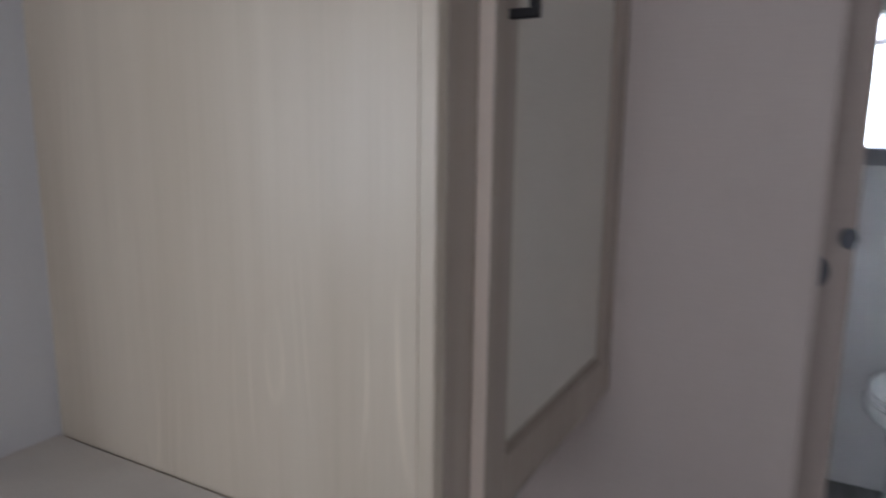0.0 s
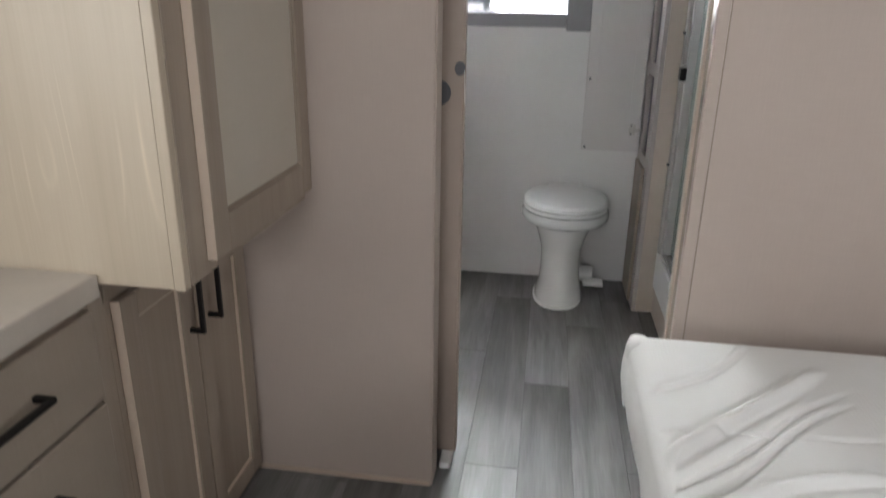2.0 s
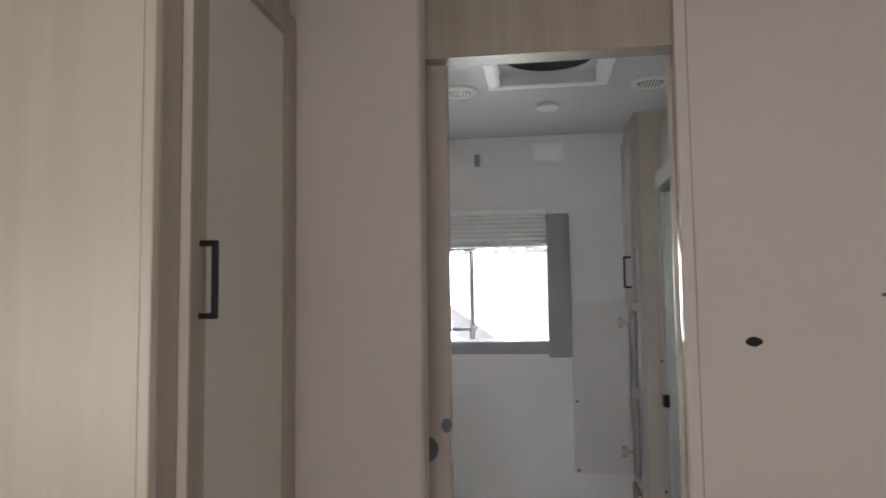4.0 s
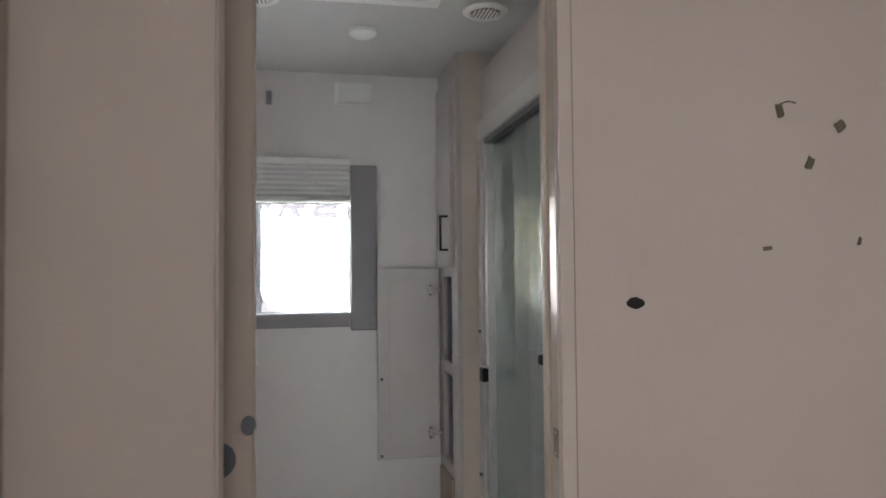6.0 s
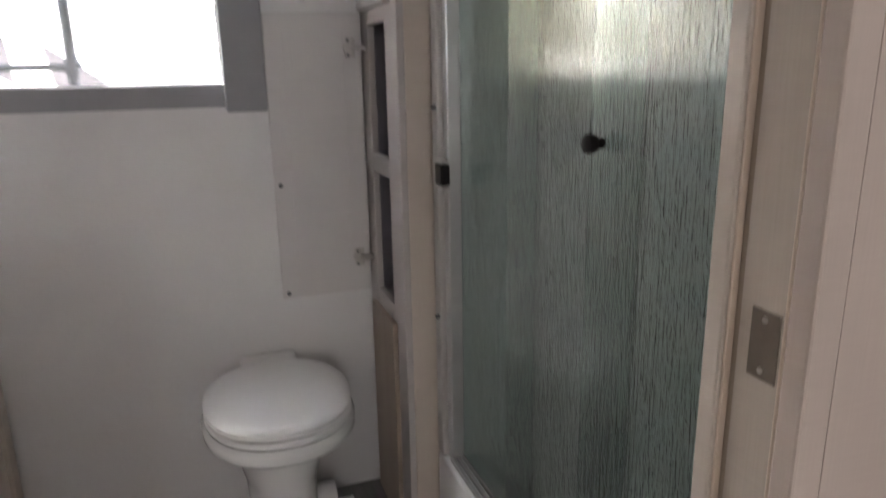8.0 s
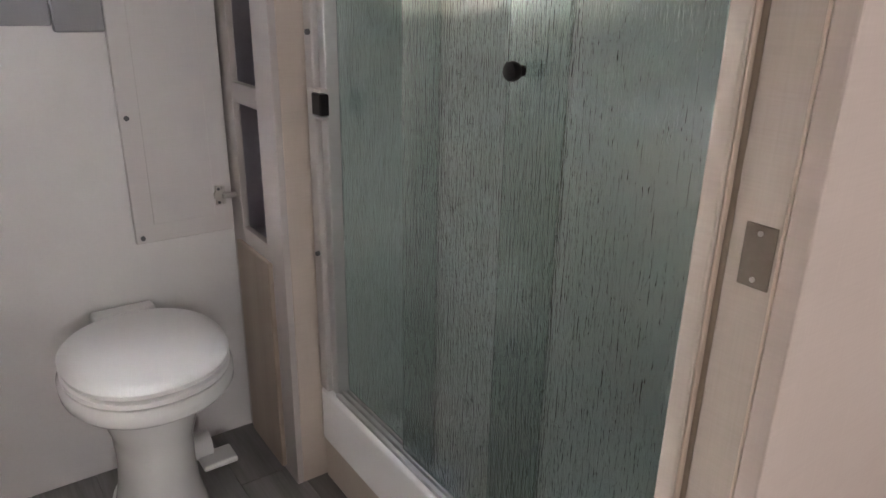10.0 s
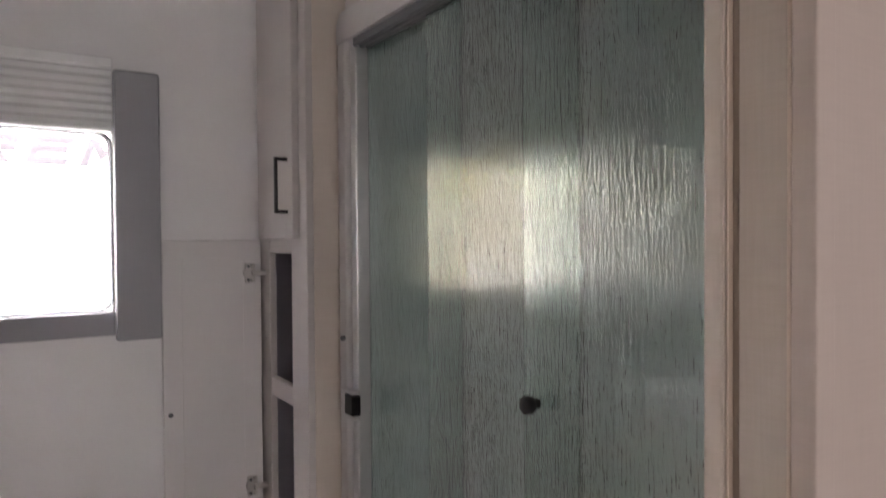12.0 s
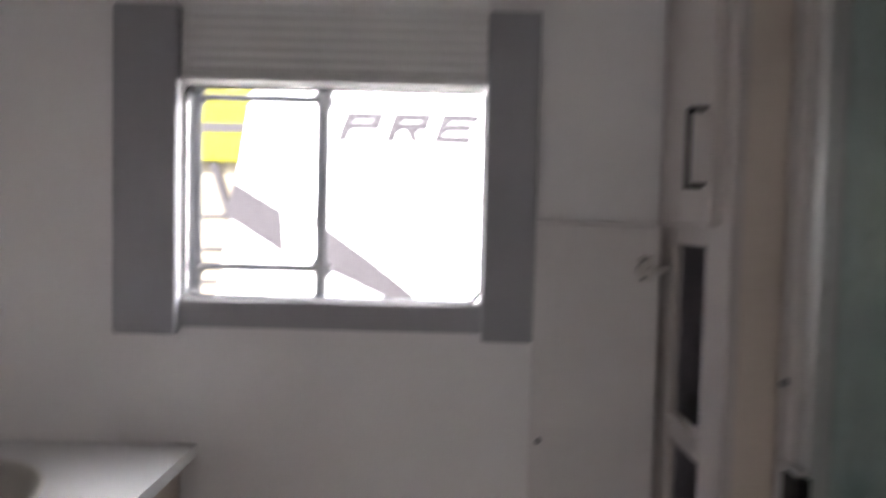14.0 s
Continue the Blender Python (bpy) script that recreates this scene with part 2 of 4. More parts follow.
M_YELLOW = plain("yellow_green_panel", (0.125, 0.12, 0.012), 0.9, vary=0.2, spec=0.05)
# Cream lowered in colour to dim the hut under the strong sun and exposure.
M_CREAM = plain("dimmed_cream_boarding", (0.115, 0.099, 0.068), 0.8, vary=0.08)
M_LADDER = plain("dull_grey_tube", (0.040, 0.040, 0.042), 0.9, 0.0, vary=0.1)
M_GROUND = plain("gravel_ground", (0.30, 0.28, 0.25), 0.95, vary=0.3, scale=40, bumpy=0.5)


# ---- builders ----
def box(x0, x1, y0, y1, z0, z1, bev=0.0015, seg=1, into=None):
    bm = into if into is not None else bmesh.new()
    r = bmesh.ops.create_cube(bm, size=1.0)
    vs = r["verts"]
    bmesh.ops.scale(bm, vec=(abs(x1 - x0), abs(y1 - y0), abs(z1 - z0)), verts=vs)
    bmesh.ops.translate(bm, vec=((x0 + x1) / 2, (y0 + y1) / 2, (z0 + z1) / 2), verts=vs)
    b = min(bev, abs(x1 - x0) * 0.45, abs(y1 - y0) * 0.45, abs(z1 - z0) * 0.45)
    if b > 0:
        es = list({e for v in vs for e in v.link_edges})
        bmesh.ops.bevel(bm, geom=es, offset=b, segments=seg, affect="EDGES", profile=0.5)
    return bm


def rod(a, b, r, n=16, into=None, r2=None):
    bm = into if into is not None else bmesh.new()
    a, b = Vector(a), Vector(b)
    q = (b - a).to_track_quat("Z", "Y").to_matrix().to_4x4()
    m = Matrix.Translation((a + b) / 2) @ q
    bmesh.ops.create_cone(bm, cap_ends=True, segments=n, radius1=r, radius2=r if r2 is None else r2, depth=(b - a).length, matrix=m)
    return bm


def loft(rings, cap=True, into=None):
    """Skin closed rings of equal length, one above the other."""
    bm = into if into is not None else bmesh.new()
    vr = [[bm.verts.new(p) for p in ring] for ring in rings]
    n = len(vr[0])
    for a, b in zip(vr, vr[1:]):
        for i in range(n):
            bm.faces.new((a[i], a[(i + 1) % n], b[(i + 1) % n], b[i]))
    if cap:
        bm.faces.new(list(reversed(vr[0])))
        bm.faces.new(vr[-1])
    return bm


def oval(cx, cy, z, rx, ry, n=40, power=2.0, back=None):
    pts = []
    for i in range(n):
        a = 2 * math.pi * i / n
        c, s = math.cos(a), math.sin(a)
        x = rx * math.copysign(abs(c) ** (2 / power), c)
        y = (ry if s < 0 or back is None else back) * math.copysign(abs(s) ** (2 / power), s)
        pts.append((cx + x, cy + y, z))
    return pts


def mesh_of(name, bm, mat, smooth=None):
    bmesh.ops.recalc_face_normals(bm, faces=bm.faces)
    me = bpy.data.meshes.new(name)
    bm.to_mesh(me)
    bm.free()
    me.materials.append(mat)
    if smooth:
        me.polygons.foreach_set("use_smooth", [True] * len(me.polygons))
        me.set_sharp_from_angle(angle=radians(smooth))
    return me


def part(name, bm, mat, parent, label="", smooth=None):
    """A mesh under a thing or a part; its coordinates are the world's."""
    ob = new(name, mesh_of(name, bm, mat, smooth))
    ob.parent = parent
    if parent.name in BASE:
        ob.matrix_parent_inverse = Matrix.Translation(-BASE[parent.name])
    if label:
        tagged(ob, label)
    return ob


BASE = {}


def thing(name, base, label, category, group="", kind=""):
    ob = new(name)
    ob.location = base
    ob.empty_display_size = 0.05
    BASE[ob.name] = Vector(base)
    return tagged(ob, label, category, group, kind)


def solid(name, bm, mat, label="", category="", kind="", smooth=None, group=""):
    return tagged(new(name, mesh_of(name, bm, mat, smooth)), label, category, group, kind)


def structure(name, bm, mat, label, smooth=None):
    return solid(name, bm, mat, label, name.split("_")[0], "structure", smooth)


# ---- the setting ----
LW, RW, BACKY, CEIL = -0.52, 2.62, 3.045, 2.165
YL, YR = 1.424, 1.498
REAR = -1.75


def wall_with_hole_x(x0, x1, y0, y1, z0, z1, hy0, hy1, hz0, hz1):
    bm = box(x0, x1, y0, hy0, z0, z1, 0)
    box(x0, x1, hy1, y1, z0, z1, 0, into=bm)
    box(x0, x1, hy0, hy1, z0, hz0, 0, into=bm)
    box(x0, x1, hy0, hy1, hz1, z1, 0, into=bm)
    return bm


def wall_with_hole_y(y0, y1, x0, x1, z0, z1, hx0, hx1, hz0, hz1):
    bm = box(x0, hx0, y0, y1, z0, z1, 0)
    box(hx1, x1, y0, y1, z0, z1, 0, into=bm)
    box(hx0, hx1, y0, y1, z0, hz0, 0, into=bm)
    box(hx0, hx1, y0, y1, hz1, z1, 0, into=bm)
    return bm


floor = structure("floor", box(LW - 0.1, RW + 0.1, REAR - 0.1, BACKY + 0.1, -0.06, -0.004, 0), M_SEAM, "grey wood-look vinyl plank floor of a trailer")
VX0, VX1, VY0, VY1 = 0.576, 0.923, 1.900, 2.254
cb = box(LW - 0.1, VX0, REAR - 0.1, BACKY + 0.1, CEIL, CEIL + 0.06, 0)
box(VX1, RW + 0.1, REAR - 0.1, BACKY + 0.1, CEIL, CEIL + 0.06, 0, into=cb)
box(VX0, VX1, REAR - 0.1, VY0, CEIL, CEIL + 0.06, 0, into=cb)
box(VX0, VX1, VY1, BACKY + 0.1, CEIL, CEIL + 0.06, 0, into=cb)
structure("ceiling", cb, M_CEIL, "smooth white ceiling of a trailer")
structure("wall_west_bedroom", wall_with_hole_x(LW - 0.06, LW, REAR, 1.60, -0.05, CEIL, -0.38, 0.26, 0.98, 1.62), plain("pale_bedroom_wall", (0.50, 0.475, 0.46), 0.5, vary=0.04), "pale vinyl-faced bedroom wall with a window opening")
structure("wall_west_bath", box(LW - 0.06, LW, 1.602, BACKY + 0.06, -0.05, CEIL, 0), M_WHITE_WALL, "white bathroom side wall")
# Openings in the east and south walls are invented to hold the fill lamps.
structure("wall_east", wall_with_hole_x(RW, RW + 0.06, REAR, BACKY + 0.06, -0.05, CEIL, -1.02, 0.32, 1.0, 1.75), M_WALL, "beige side wall with an added opening for a fill lamp")
structure("wall_south", wall_with_hole_y(REAR - 0.06, REAR, LW - 0.06, RW + 0.06, -0.05, CEIL, -0.22, 0.62, 0.93, 1.77), M_WALL, "beige bedroom rear wall with an added opening for a fill lamp")
structure("wall_north", wall_with_hole_y(BACKY, BACKY + 0.06, LW - 0.06, RW + 0.06, -0.05, CEIL, 0.137, 0.742, 1.217, 1.649), M_WHITE_WALL, "white rear bathroom wall round a window")
# Unseen boards added outside the three openings, to keep direct sun out.
for n, (x0, x1, y0, y1, z0, z1) in enumerate(((LW - 0.075, LW - 0.062, -0.42, 0.30, 0.96, 1.66), (RW + 0.062, RW + 0.075, -1.06, 0.36, 0.96, 1.79), (-0.26, 0.66, REAR - 0.075, REAR - 0.062, 0.89, 1.81))):
    structure("blind_%d" % (n + 1), box(x0, x1, y0, y1, z0, z1, 0.002), M_SHADE, "white blind drawn over a bedroom window")
# partition between bedroom and bathroom: pocket side, header, latch side
structure("wall_pocket_front", box(LW, 0.432, YL, YL + 0.03, 0, CEIL, 0), M_WALL, "beige linen-look wallboard beside the pocket door")
structure("wall_pocket_back", box(LW, 0.432, 1.615, 1.635, 0, CEIL, 0), M_WHITE_WALL, "white bathroom side of the door pocket")
structure("wall_latch_side", box(1.0585, RW, YR, 1.566, 0, CEIL, 0), M_WALL, "beige linen-look wallboard with screw holes")
structure("wall_header", box(0.434, 1.0275, 1.505, 1.575, 2.003, CEIL, 0), M_TAUPE, "taupe header board above the door opening")
structure("trim_pocket_edge", box(0.4325, 0.4375, YL - 0.002, 1.50, 0, CEIL, 0.002), M_WALL, "beige edge strip closing the wallboard")
structure("trim_pocket_back_edge", box(0.4325, 0.440, 1.60, 1.64, 0, CEIL, 0.002), M_TRIM, "pale edge strip on the bathroom side")
structure("trim_latch_casing", box(1.028, 1.0555, YR - 0.003, 1.5155, 0, CEIL - 0.001, 0.0025, 2), M_WALL, "beige linen-look casing strip of the doorway")
structure("trim_latch_bead", rod((1.0305, 1.5175, 0.0), (1.0305, 1.5175, 2.009), 0.0017, 10), M_EDGE, "thin pale bead along the casing")
structure("trim_latch_jamb", box(1.0315, 1.0575, 1.5185, 1.562, 0, 2.009, 0.001), M_JAMB, "pale glossy linen-look jamb board")
structure("trim_latch_stop", box(1.0335, 1.0575, 1.5622, 1.5685, 0, 2.009, 0.0005), M_TAUPE, "taupe stop strip set back beside the jamb")
structure("trim_latch_lip", box(1.0275, 1.0575, 1.5687, 1.5715, 0, CEIL - 0.001, 0.001), M_EDGE, "pale raw edge of the bathroom casing")
structure("trim_latch_bath_strip", box(1.0255, 1.0575, 1.5717, 1.592, 0, CEIL - 0.001, 0.003, 2), M_TRIM, "pale casing strip on the bathroom side")
structure("trim_header_track", box(0.434, 1.0245, 1.5765, 1.59, 2.022, 2.055, 0.002), M_TRIM, "pale strip under the door track")
structure("baseboard", box(LW, 0.4315, YL - 0.008, YL - 0.0005, 0.0, 0.014, 0.003, 2), M_EDGE, "thin pale quarter-round strip along the wall")
structure("trim_ceiling", box(1.0565, RW, YR - 0.014, YR - 0.001, 2.105, CEIL - 0.001, 0.004, 2), M_TAUPE, "taupe strip between wall and ceiling")
# The seam's shadow is a darker strip filling the gap.
structure("trim_wall_seam", box(1.0557, 1.0583, YR + 0.0005, YR + 0.01, 0, 2.10, 0), M_TAUPE, "narrow taupe strip coloured as the shadow in the casing seam")


# ---- bedroom: wardrobe, nightstand, bed ----
def bar_pull(parent, a, b, out, thick=0.010):
    """Square black bar pull: grip and two posts, a and b the ends at the face."""
    a, b, o = Vector(a), Vector(b), Vector(out)
    grip = bmesh.new()
    lo = [min(a[i], b[i]) for i in range(3)]
    hi = [max(a[i], b[i]) for i in range(3)]
    c0 = [lo[i] + o[i] - thick / 2 for i in range(3)]
    c1 = [hi[i] + o[i] + thick / 2 for i in range(3)]
    box(c0[0], c1[0], c0[1], c1[1], c0[2], c1[2], 0.0015, 2, into=grip)
    h = part("handle", grip, M_BLACK, parent, "black square bar pull")
    for e in (a, b):
        f = e + o * 0.92
        q0 = [min(e[i], f[i]) - (0 if o[i] else thick / 2) for i in range(3)]
        q1 = [max(e[i], f[i]) + (0 if o[i] else thick / 2) for i in range(3)]
        part("post", box(q0[0], q1[0], q0[1], q1[1], q0[2], q1[2], 0.001), M_BLACK, h)
    return h


def shaker_door_x(parent, x, y0, y1, z0, z1, stile, mat, panel_mat, thick=0.018, name="door", edge_mat=None, face=1, low=None):
    """Framed door in a plane of constant x, its front face towards +x (face 1) or -x (face -1)."""
    xa, xb = (x, x + thick * face)
    lo = low or stile
    d = part(name, box(min(xa, xb), max(xa, xb) - (0.010 if face > 0 else 0), y0 + stile - 0.004, y1 - stile + 0.004, z0 + lo - 0.004, z1 - stile + 0.004, 0.001), panel_mat, parent)
    for nm, a, b, c, e in (("stile", y0, y0 + stile, z0, z1), ("stile", y1 - stile, y1, z0, z1),
                           ("rail", y0 + stile, y1 - stile, z0, z0 + lo), ("rail", y0 + stile, y1 - stile, z1 - stile, z1)):
        part(nm, box(min(xa, xb), max(xa, xb), a, b, c, e, 0.0022, 2), mat, d)
    bead = 0.005
    for a, b, c, e in ((y0 + stile, y0 + stile + bead, z0 + lo, z1 - stile), (y1 - stile - bead, y1 - stile, z0 + lo, z1 - stile),
                       (y0 + stile + bead, y1 - stile - bead, z0 + lo, z0 + lo + bead), (y0 + stile + bead, y1 - stile - bead, z1 - stile - bead, z1 - stile)):
        part("bead", box(min(xa, xb), max(xa, xb) - 0.004, a, b, c, e, 0.002, 2), edge_mat or mat, d)
    return d


YU, XU, ZU = 0.847, 0.117, 0.800
wardrobe = thing("wardrobe", (-0.2, 1.13, ZU), "tall washed-oak wall wardrobe with a framed linen-panel door", "wardrobe")
part("side_panel", box(LW, 0.097, YU, YU + 0.016, ZU, CEIL - 0.001, 0.001), M_OAK, wardrobe, "pale washed-oak side panel")
part("edge_strip", box(0.0978, XU, YU - 0.002, YU + 0.018, ZU - 0.002, CEIL - 0.001, 0.0015), M_OAK, wardrobe)
part("bottom_panel", box(LW, 0.097, YU + 0.017, YL - 0.002, ZU + 0.001, ZU + 0.017, 0.001), M_OAK, wardrobe)
part("face_frame_stile", box(0.0985, XU + 0.001, YU + 0.0185, 0.955, ZU, CEIL - 0.001, 0.001), M_TAUPE, wardrobe)
part("face_frame_stile", box(0.0985, XU + 0.001, 1.38, YL - 0.002, ZU, CEIL - 0.001, 0.001), M_TAUPE, wardrobe)
part("face_frame_rail", box(0.0985, XU + 0.001, 0.9555, 1.3795, ZU, ZU + 0.05, 0.001), M_TAUPE, wardrobe)
part("face_frame_rail", box(0.0985, XU + 0.001, 0.9555, 1.3795, 2.08, CEIL - 0.001, 0.001), M_TAUPE, wardrobe)
wd = shaker_door_x(wardrobe, XU + 0.002, 0.926, 1.4225, 0.826, 2.09, 0.056, M_TAUPE, M_PANEL, low=0.070)
part("edge_band", box(XU + 0.002, XU + 0.019, 0.9235, 0.9258, 0.826, 2.09, 0.0005), M_EDGE, wd, "pale edge band of the door")
bar_pull(wd, (XU + 0.02, 0.958, 1.388), (XU + 0.02, 0.958, 1.510), (0.027, 0, 0))

# lower cabinet below the wardrobe
XL = -0.062
low = thing("low_cabinet", (-0.29, 1.13, 0), "taupe two-door low cabinet tucked under the wardrobe", "cabinet")
part("body", box(LW, XL - 0.02, 0.880, YL - 0.002, 0.0, 0.79, 0.001), M_TAUPE, low)
part("face_frame_rail", box(XL - 0.0195, XL, 0.885, YL - 0.010, 0.745, 0.79, 0.001), M_TAUPE, low)
part("face_frame_rail", box(XL - 0.0195, XL, 0.885, YL - 0.010, 0.0, 0.06, 0.001), M_TAUPE, low)
part("face_frame_stile", box(XL - 0.0195, XL, 0.880, 0.900, 0.0605, 0.7445, 0.001), M_TAUPE, low)
part("face_frame_stile", box(XL - 0.0195, XL, 1.395, YL - 0.010, 0.0605, 0.7445, 0.001), M_TAUPE, low)
d1 = shaker_door_x(low, XL + 0.001, 0.898, 1.143, 0.03, 0.745, 0.05, M_TAUPE, M_TAUPE, edge_mat=M_EDGE)
d2 = shaker_door_x(low, XL + 0.001, 1.150, 1.405, 0.03, 0.745, 0.05, M_TAUPE, M_TAUPE, edge_mat=M_EDGE)
part("edge_band", box(XL + 0.001, XL + 0.019, 0.8952, 0.8977, 0.03, 0.745, 0.0005), M_EDGE, d1, "pale edge band of the door")
bar_pull(d1, (XL + 0.019, 1.118, 0.582), (XL + 0.019, 1.118, 0.694), (0.030, 0, 0))
bar_pull(d2, (XL + 0.019, 1.200, 0.582), (XL + 0.019, 1.200, 0.694), (0.030, 0, 0))

# nightstand with drawers
ns = thing("nightstand", (-0.29, 0.5, 0), "taupe bedside drawer cabinet below a stone-look counter", "nightstand")
part("body", box(LW, XL - 0.02, -0.10, 0.879, 0.0, 0.775, 0.001), M_TAUPE, ns)
part("face_frame_stile", box(XL - 0.0195, XL + 0.001, 0.838, 0.879, 0.0, 0.775, 0.001), M_TAUPE, ns)
part("face_frame_rail", box(XL - 0.0195, XL, -0.10, 0.8375, 0.755, 0.775, 0.001), M_TAUPE, ns)
for z0, z1 in ((0.592, 0.760), (0.300, 0.584), (0.03, 0.292)):
    dr = part("drawer", box(XL - 0.019, XL + 0.016, 0.02, 0.828, z0, z1, 0.003, 2), M_DRAWER, ns)
    zh = (z0 + z1) / 2 + (0.01 if z0 > 0.5 else 0.06)
    bar_pull(dr, (XL + 0.016, 0.50, zh), (XL + 0.016, 0.672, zh), (0.030, 0, 0))
ct = thing("bedside_counter", (-0.29, 0.4, 0.776), "stone-look laminate counter over the bedside drawers", "counter")
part("top", box(LW, -0.040, -0.12, YU - 0.003, 0.777, 0.820, 0.003, 2), M_COUNTER, ct)
part("front_edge", box(-0.0397, -0.0382, -0.12, YU - 0.003, 0.779, 0.8185, 0.0005), M_COUNTER, ct)

# bed
bed = thing("bed", (1.65, 0.2, 0), "white knit foam mattress without bedding on a low platform", "bed")
part("platform", box(1.03, 2.46, -1.70, 1.18, 0.0, 0.402, 0.004), M_TAUPE, bed)
BX0, BX1, BY0, BY1, BZ0, BZ1 = 0.893, 2.50, -1.72, 1.305, 0.404, 0.575


# quilting lines as gentle S curves from the near edge: start, end, bow, sign, half width
QUILT = [
    ((0.895, 0.830), (1.265, 1.198), 0.003, 0.012, 0.0115),
    ((0.900, 1.050), (1.140, 1.290), -0.030, 0.006, 0.007),
    ((0.934, 0.720), (1.260, 0.850), 0.022, 0.008, 0.010),
    ((0.885, 0.923), (1.300, 0.955), 0.004, -0.006, 0.005),
    ((0.890, 0.760), (1.300, 1.118), -0.012, -0.007, 0.0050),
    ((0.890, 0.716), (1.290, 1.072), -0.016, -0.007, 0.0050),
]


def quilt_height(X, Y):
    """Raised piping and stitched grooves, repeated every 0.62 m along the bed."""
    H = np.zeros_like(X)
    for shift in (0.0, -0.62, -1.24, -1.86):
        for (x0, y0), (x1, y1), bow, sign, wide in QUILT:
            y0s, y1s = y0 + shift, y1 + shift
            dx, dy = x1 - x0, y1 - y0
            ln = math.hypot(dx, dy)
            u = ((X - x0) * dx + (Y - y0s) * dy) / ln ** 2
            v = (-(X - x0) * dy + (Y - y0s) * dx) / ln
            v = v - bow * np.sin(u * 2 * math.pi) if abs(bow) < 0.02 else v - bow * np.sin(u * math.pi)
            ends = np.clip(u / 0.05, 0, 1) * np.sin(np.clip((1 - u) / 0.2, 0, 1) * math.pi / 2) ** 2
            H += sign * np.exp(-(v / wide) ** 2 if sign < 0 else -np.abs(v / (1.1 * wide)) ** 3) * ends
            if sign > 0:
                H -= 0.22 * sign * np.exp(-((np.abs(v) - wide * 1.9) / (wide * 0.6)) ** 2) * ends
    return 1.45 * H


def mattress():
    nx, ny, rad = 260, 520, 0.045
    s, t = (np.arange(nx + 1) / nx) ** 1.7, 1 - (1 - np.arange(ny + 1) / ny) ** 1.7
    X, Y = np.meshgrid(BX0 + (BX1 - BX0) * s, BY0 + (BY1 - BY0) * t)
    d = np.minimum(np.minimum(X - BX0, BX1 - X), np.minimum(Y - BY0, BY1 - Y))
    e = np.clip(1 - d / rad, 0, 1)
    Z = BZ1 - 0.040 * (1 - np.sqrt(np.clip(1 - e * e, 0, 1))) + quilt_height(X, Y) * np.clip((d - 0.012) / 0.02, 0, 1)
    Z += 0.003 * np.sin(X * 9 + Y * 5) * np.sin(Y * 7 - X * 3) * np.clip(d / 0.1, 0, 1)
    bm = bmesh.new()
    grid = [[bm.verts.new((X[j, i], Y[j, i], Z[j, i])) for i in range(nx + 1)] for j in range(ny + 1)]
    for j in range(ny):
        for i in range(nx):
            bm.faces.new((grid[j][i], grid[j][i + 1], grid[j + 1][i + 1], grid[j + 1][i]))
    rim = grid[0][:] + [grid[j][nx] for j in range(1, ny + 1)] + grid[ny][nx - 1::-1] + [grid[j][0] for j in range(ny - 1, 0, -1)]
    prev, n = rim, len(rim)
    for z, grow in ((BZ1 - 0.055, 0.003), (BZ1 - 0.085, 0.005), (BZ1 - 0.12, 0.004), (BZ1 - 0.148, 0.0), (BZ1 - 0.162, -0.012), (BZ0, -0.04)):
        ring = []
        for v in rim:
            dx = -grow if v.co.x < BX0 + 0.001 else grow if v.co.x > BX1 - 0.001 else 0
            dy = -grow if v.co.y < BY0 + 0.001 else grow if v.co.y > BY1 - 0.001 else 0
            w = 0.005 * noise.noise((v.co.x * 9, v.co.y * 9, z * 8))
            ring.append(bm.verts.new((v.co.x + dx + w, v.co.y + dy + w, z)))
        for i in range(n):
            bm.faces.new((prev[i], ring[i], ring[(i + 1) % n], prev[(i + 1) % n]))
        prev = ring
    return bm


part("mattress", mattress(), M_MATTRESS, bed, "white quilted knit mattress cover", smooth=80)
part("corner_tuck", loft([oval(BX0 + 0.022, BY1 - 0.03, z, r, r * 1.3, 14) for z, r in ((0.49, 0.012), (0.515, 0.024), (0.545, 0.028), (0.566, 0.022), (0.572, 0.008))]), M_MATTRESS, bed, "gathered corner of the cover", smooth=80)


# ---- pocket door and door hardware ----
pd = thing("pocket_door", (0.1, 1.575, 0.02), "beige sliding pocket door pushed almost fully open", "door")
part("slab", box(-0.35, 0.480, 1.556, 1.592, 0.022, 2.018, 0.002), M_SLAB, pd)
part("edge_band", box(0.4803, 0.483, 1.557, 1.591, 0.022, 2.018, 0.0008), M_SLAB, pd)
pull = part("round_pull", rod((0.421, 1.5555, 1.047), (0.421, 1.5515, 1.047), 0.031, 32), M_PULL, pd, "round grey finger pull", smooth=40)
part("recess", rod((0.421, 1.5514, 1.047), (0.421, 1.5506, 1.047), 0.024, 32), M_PULL, pull, smooth=40)
lt = part("privacy_latch", loft([[(0.473 + 0.013 * math.cos(a), y, 1.105 + 0.017 * math.sin(a)) for a in [2 * math.pi * i / 20 for i in range(20)]] for y in (1.5555, 1.549)]), M_PULL, pd, "small grey thumb latch", smooth=40)
part("cord", rod((0.484, 1.549, 1.10), (0.487, 1.5475, 1.02), 0.0009, 6), M_PLASTIC, lt, "thin white cord")
# White block put in for the bright lit patch below the door's edge.
bkt = thing("lit_floor_block", (0.455, 1.535, 0), "small white block standing for the lit floor under the pocket door", "door guide")
part("block", box(0.444, 0.475, 1.50, 1.60, 0.0, 0.02, 0.003), M_PLASTIC, bkt)

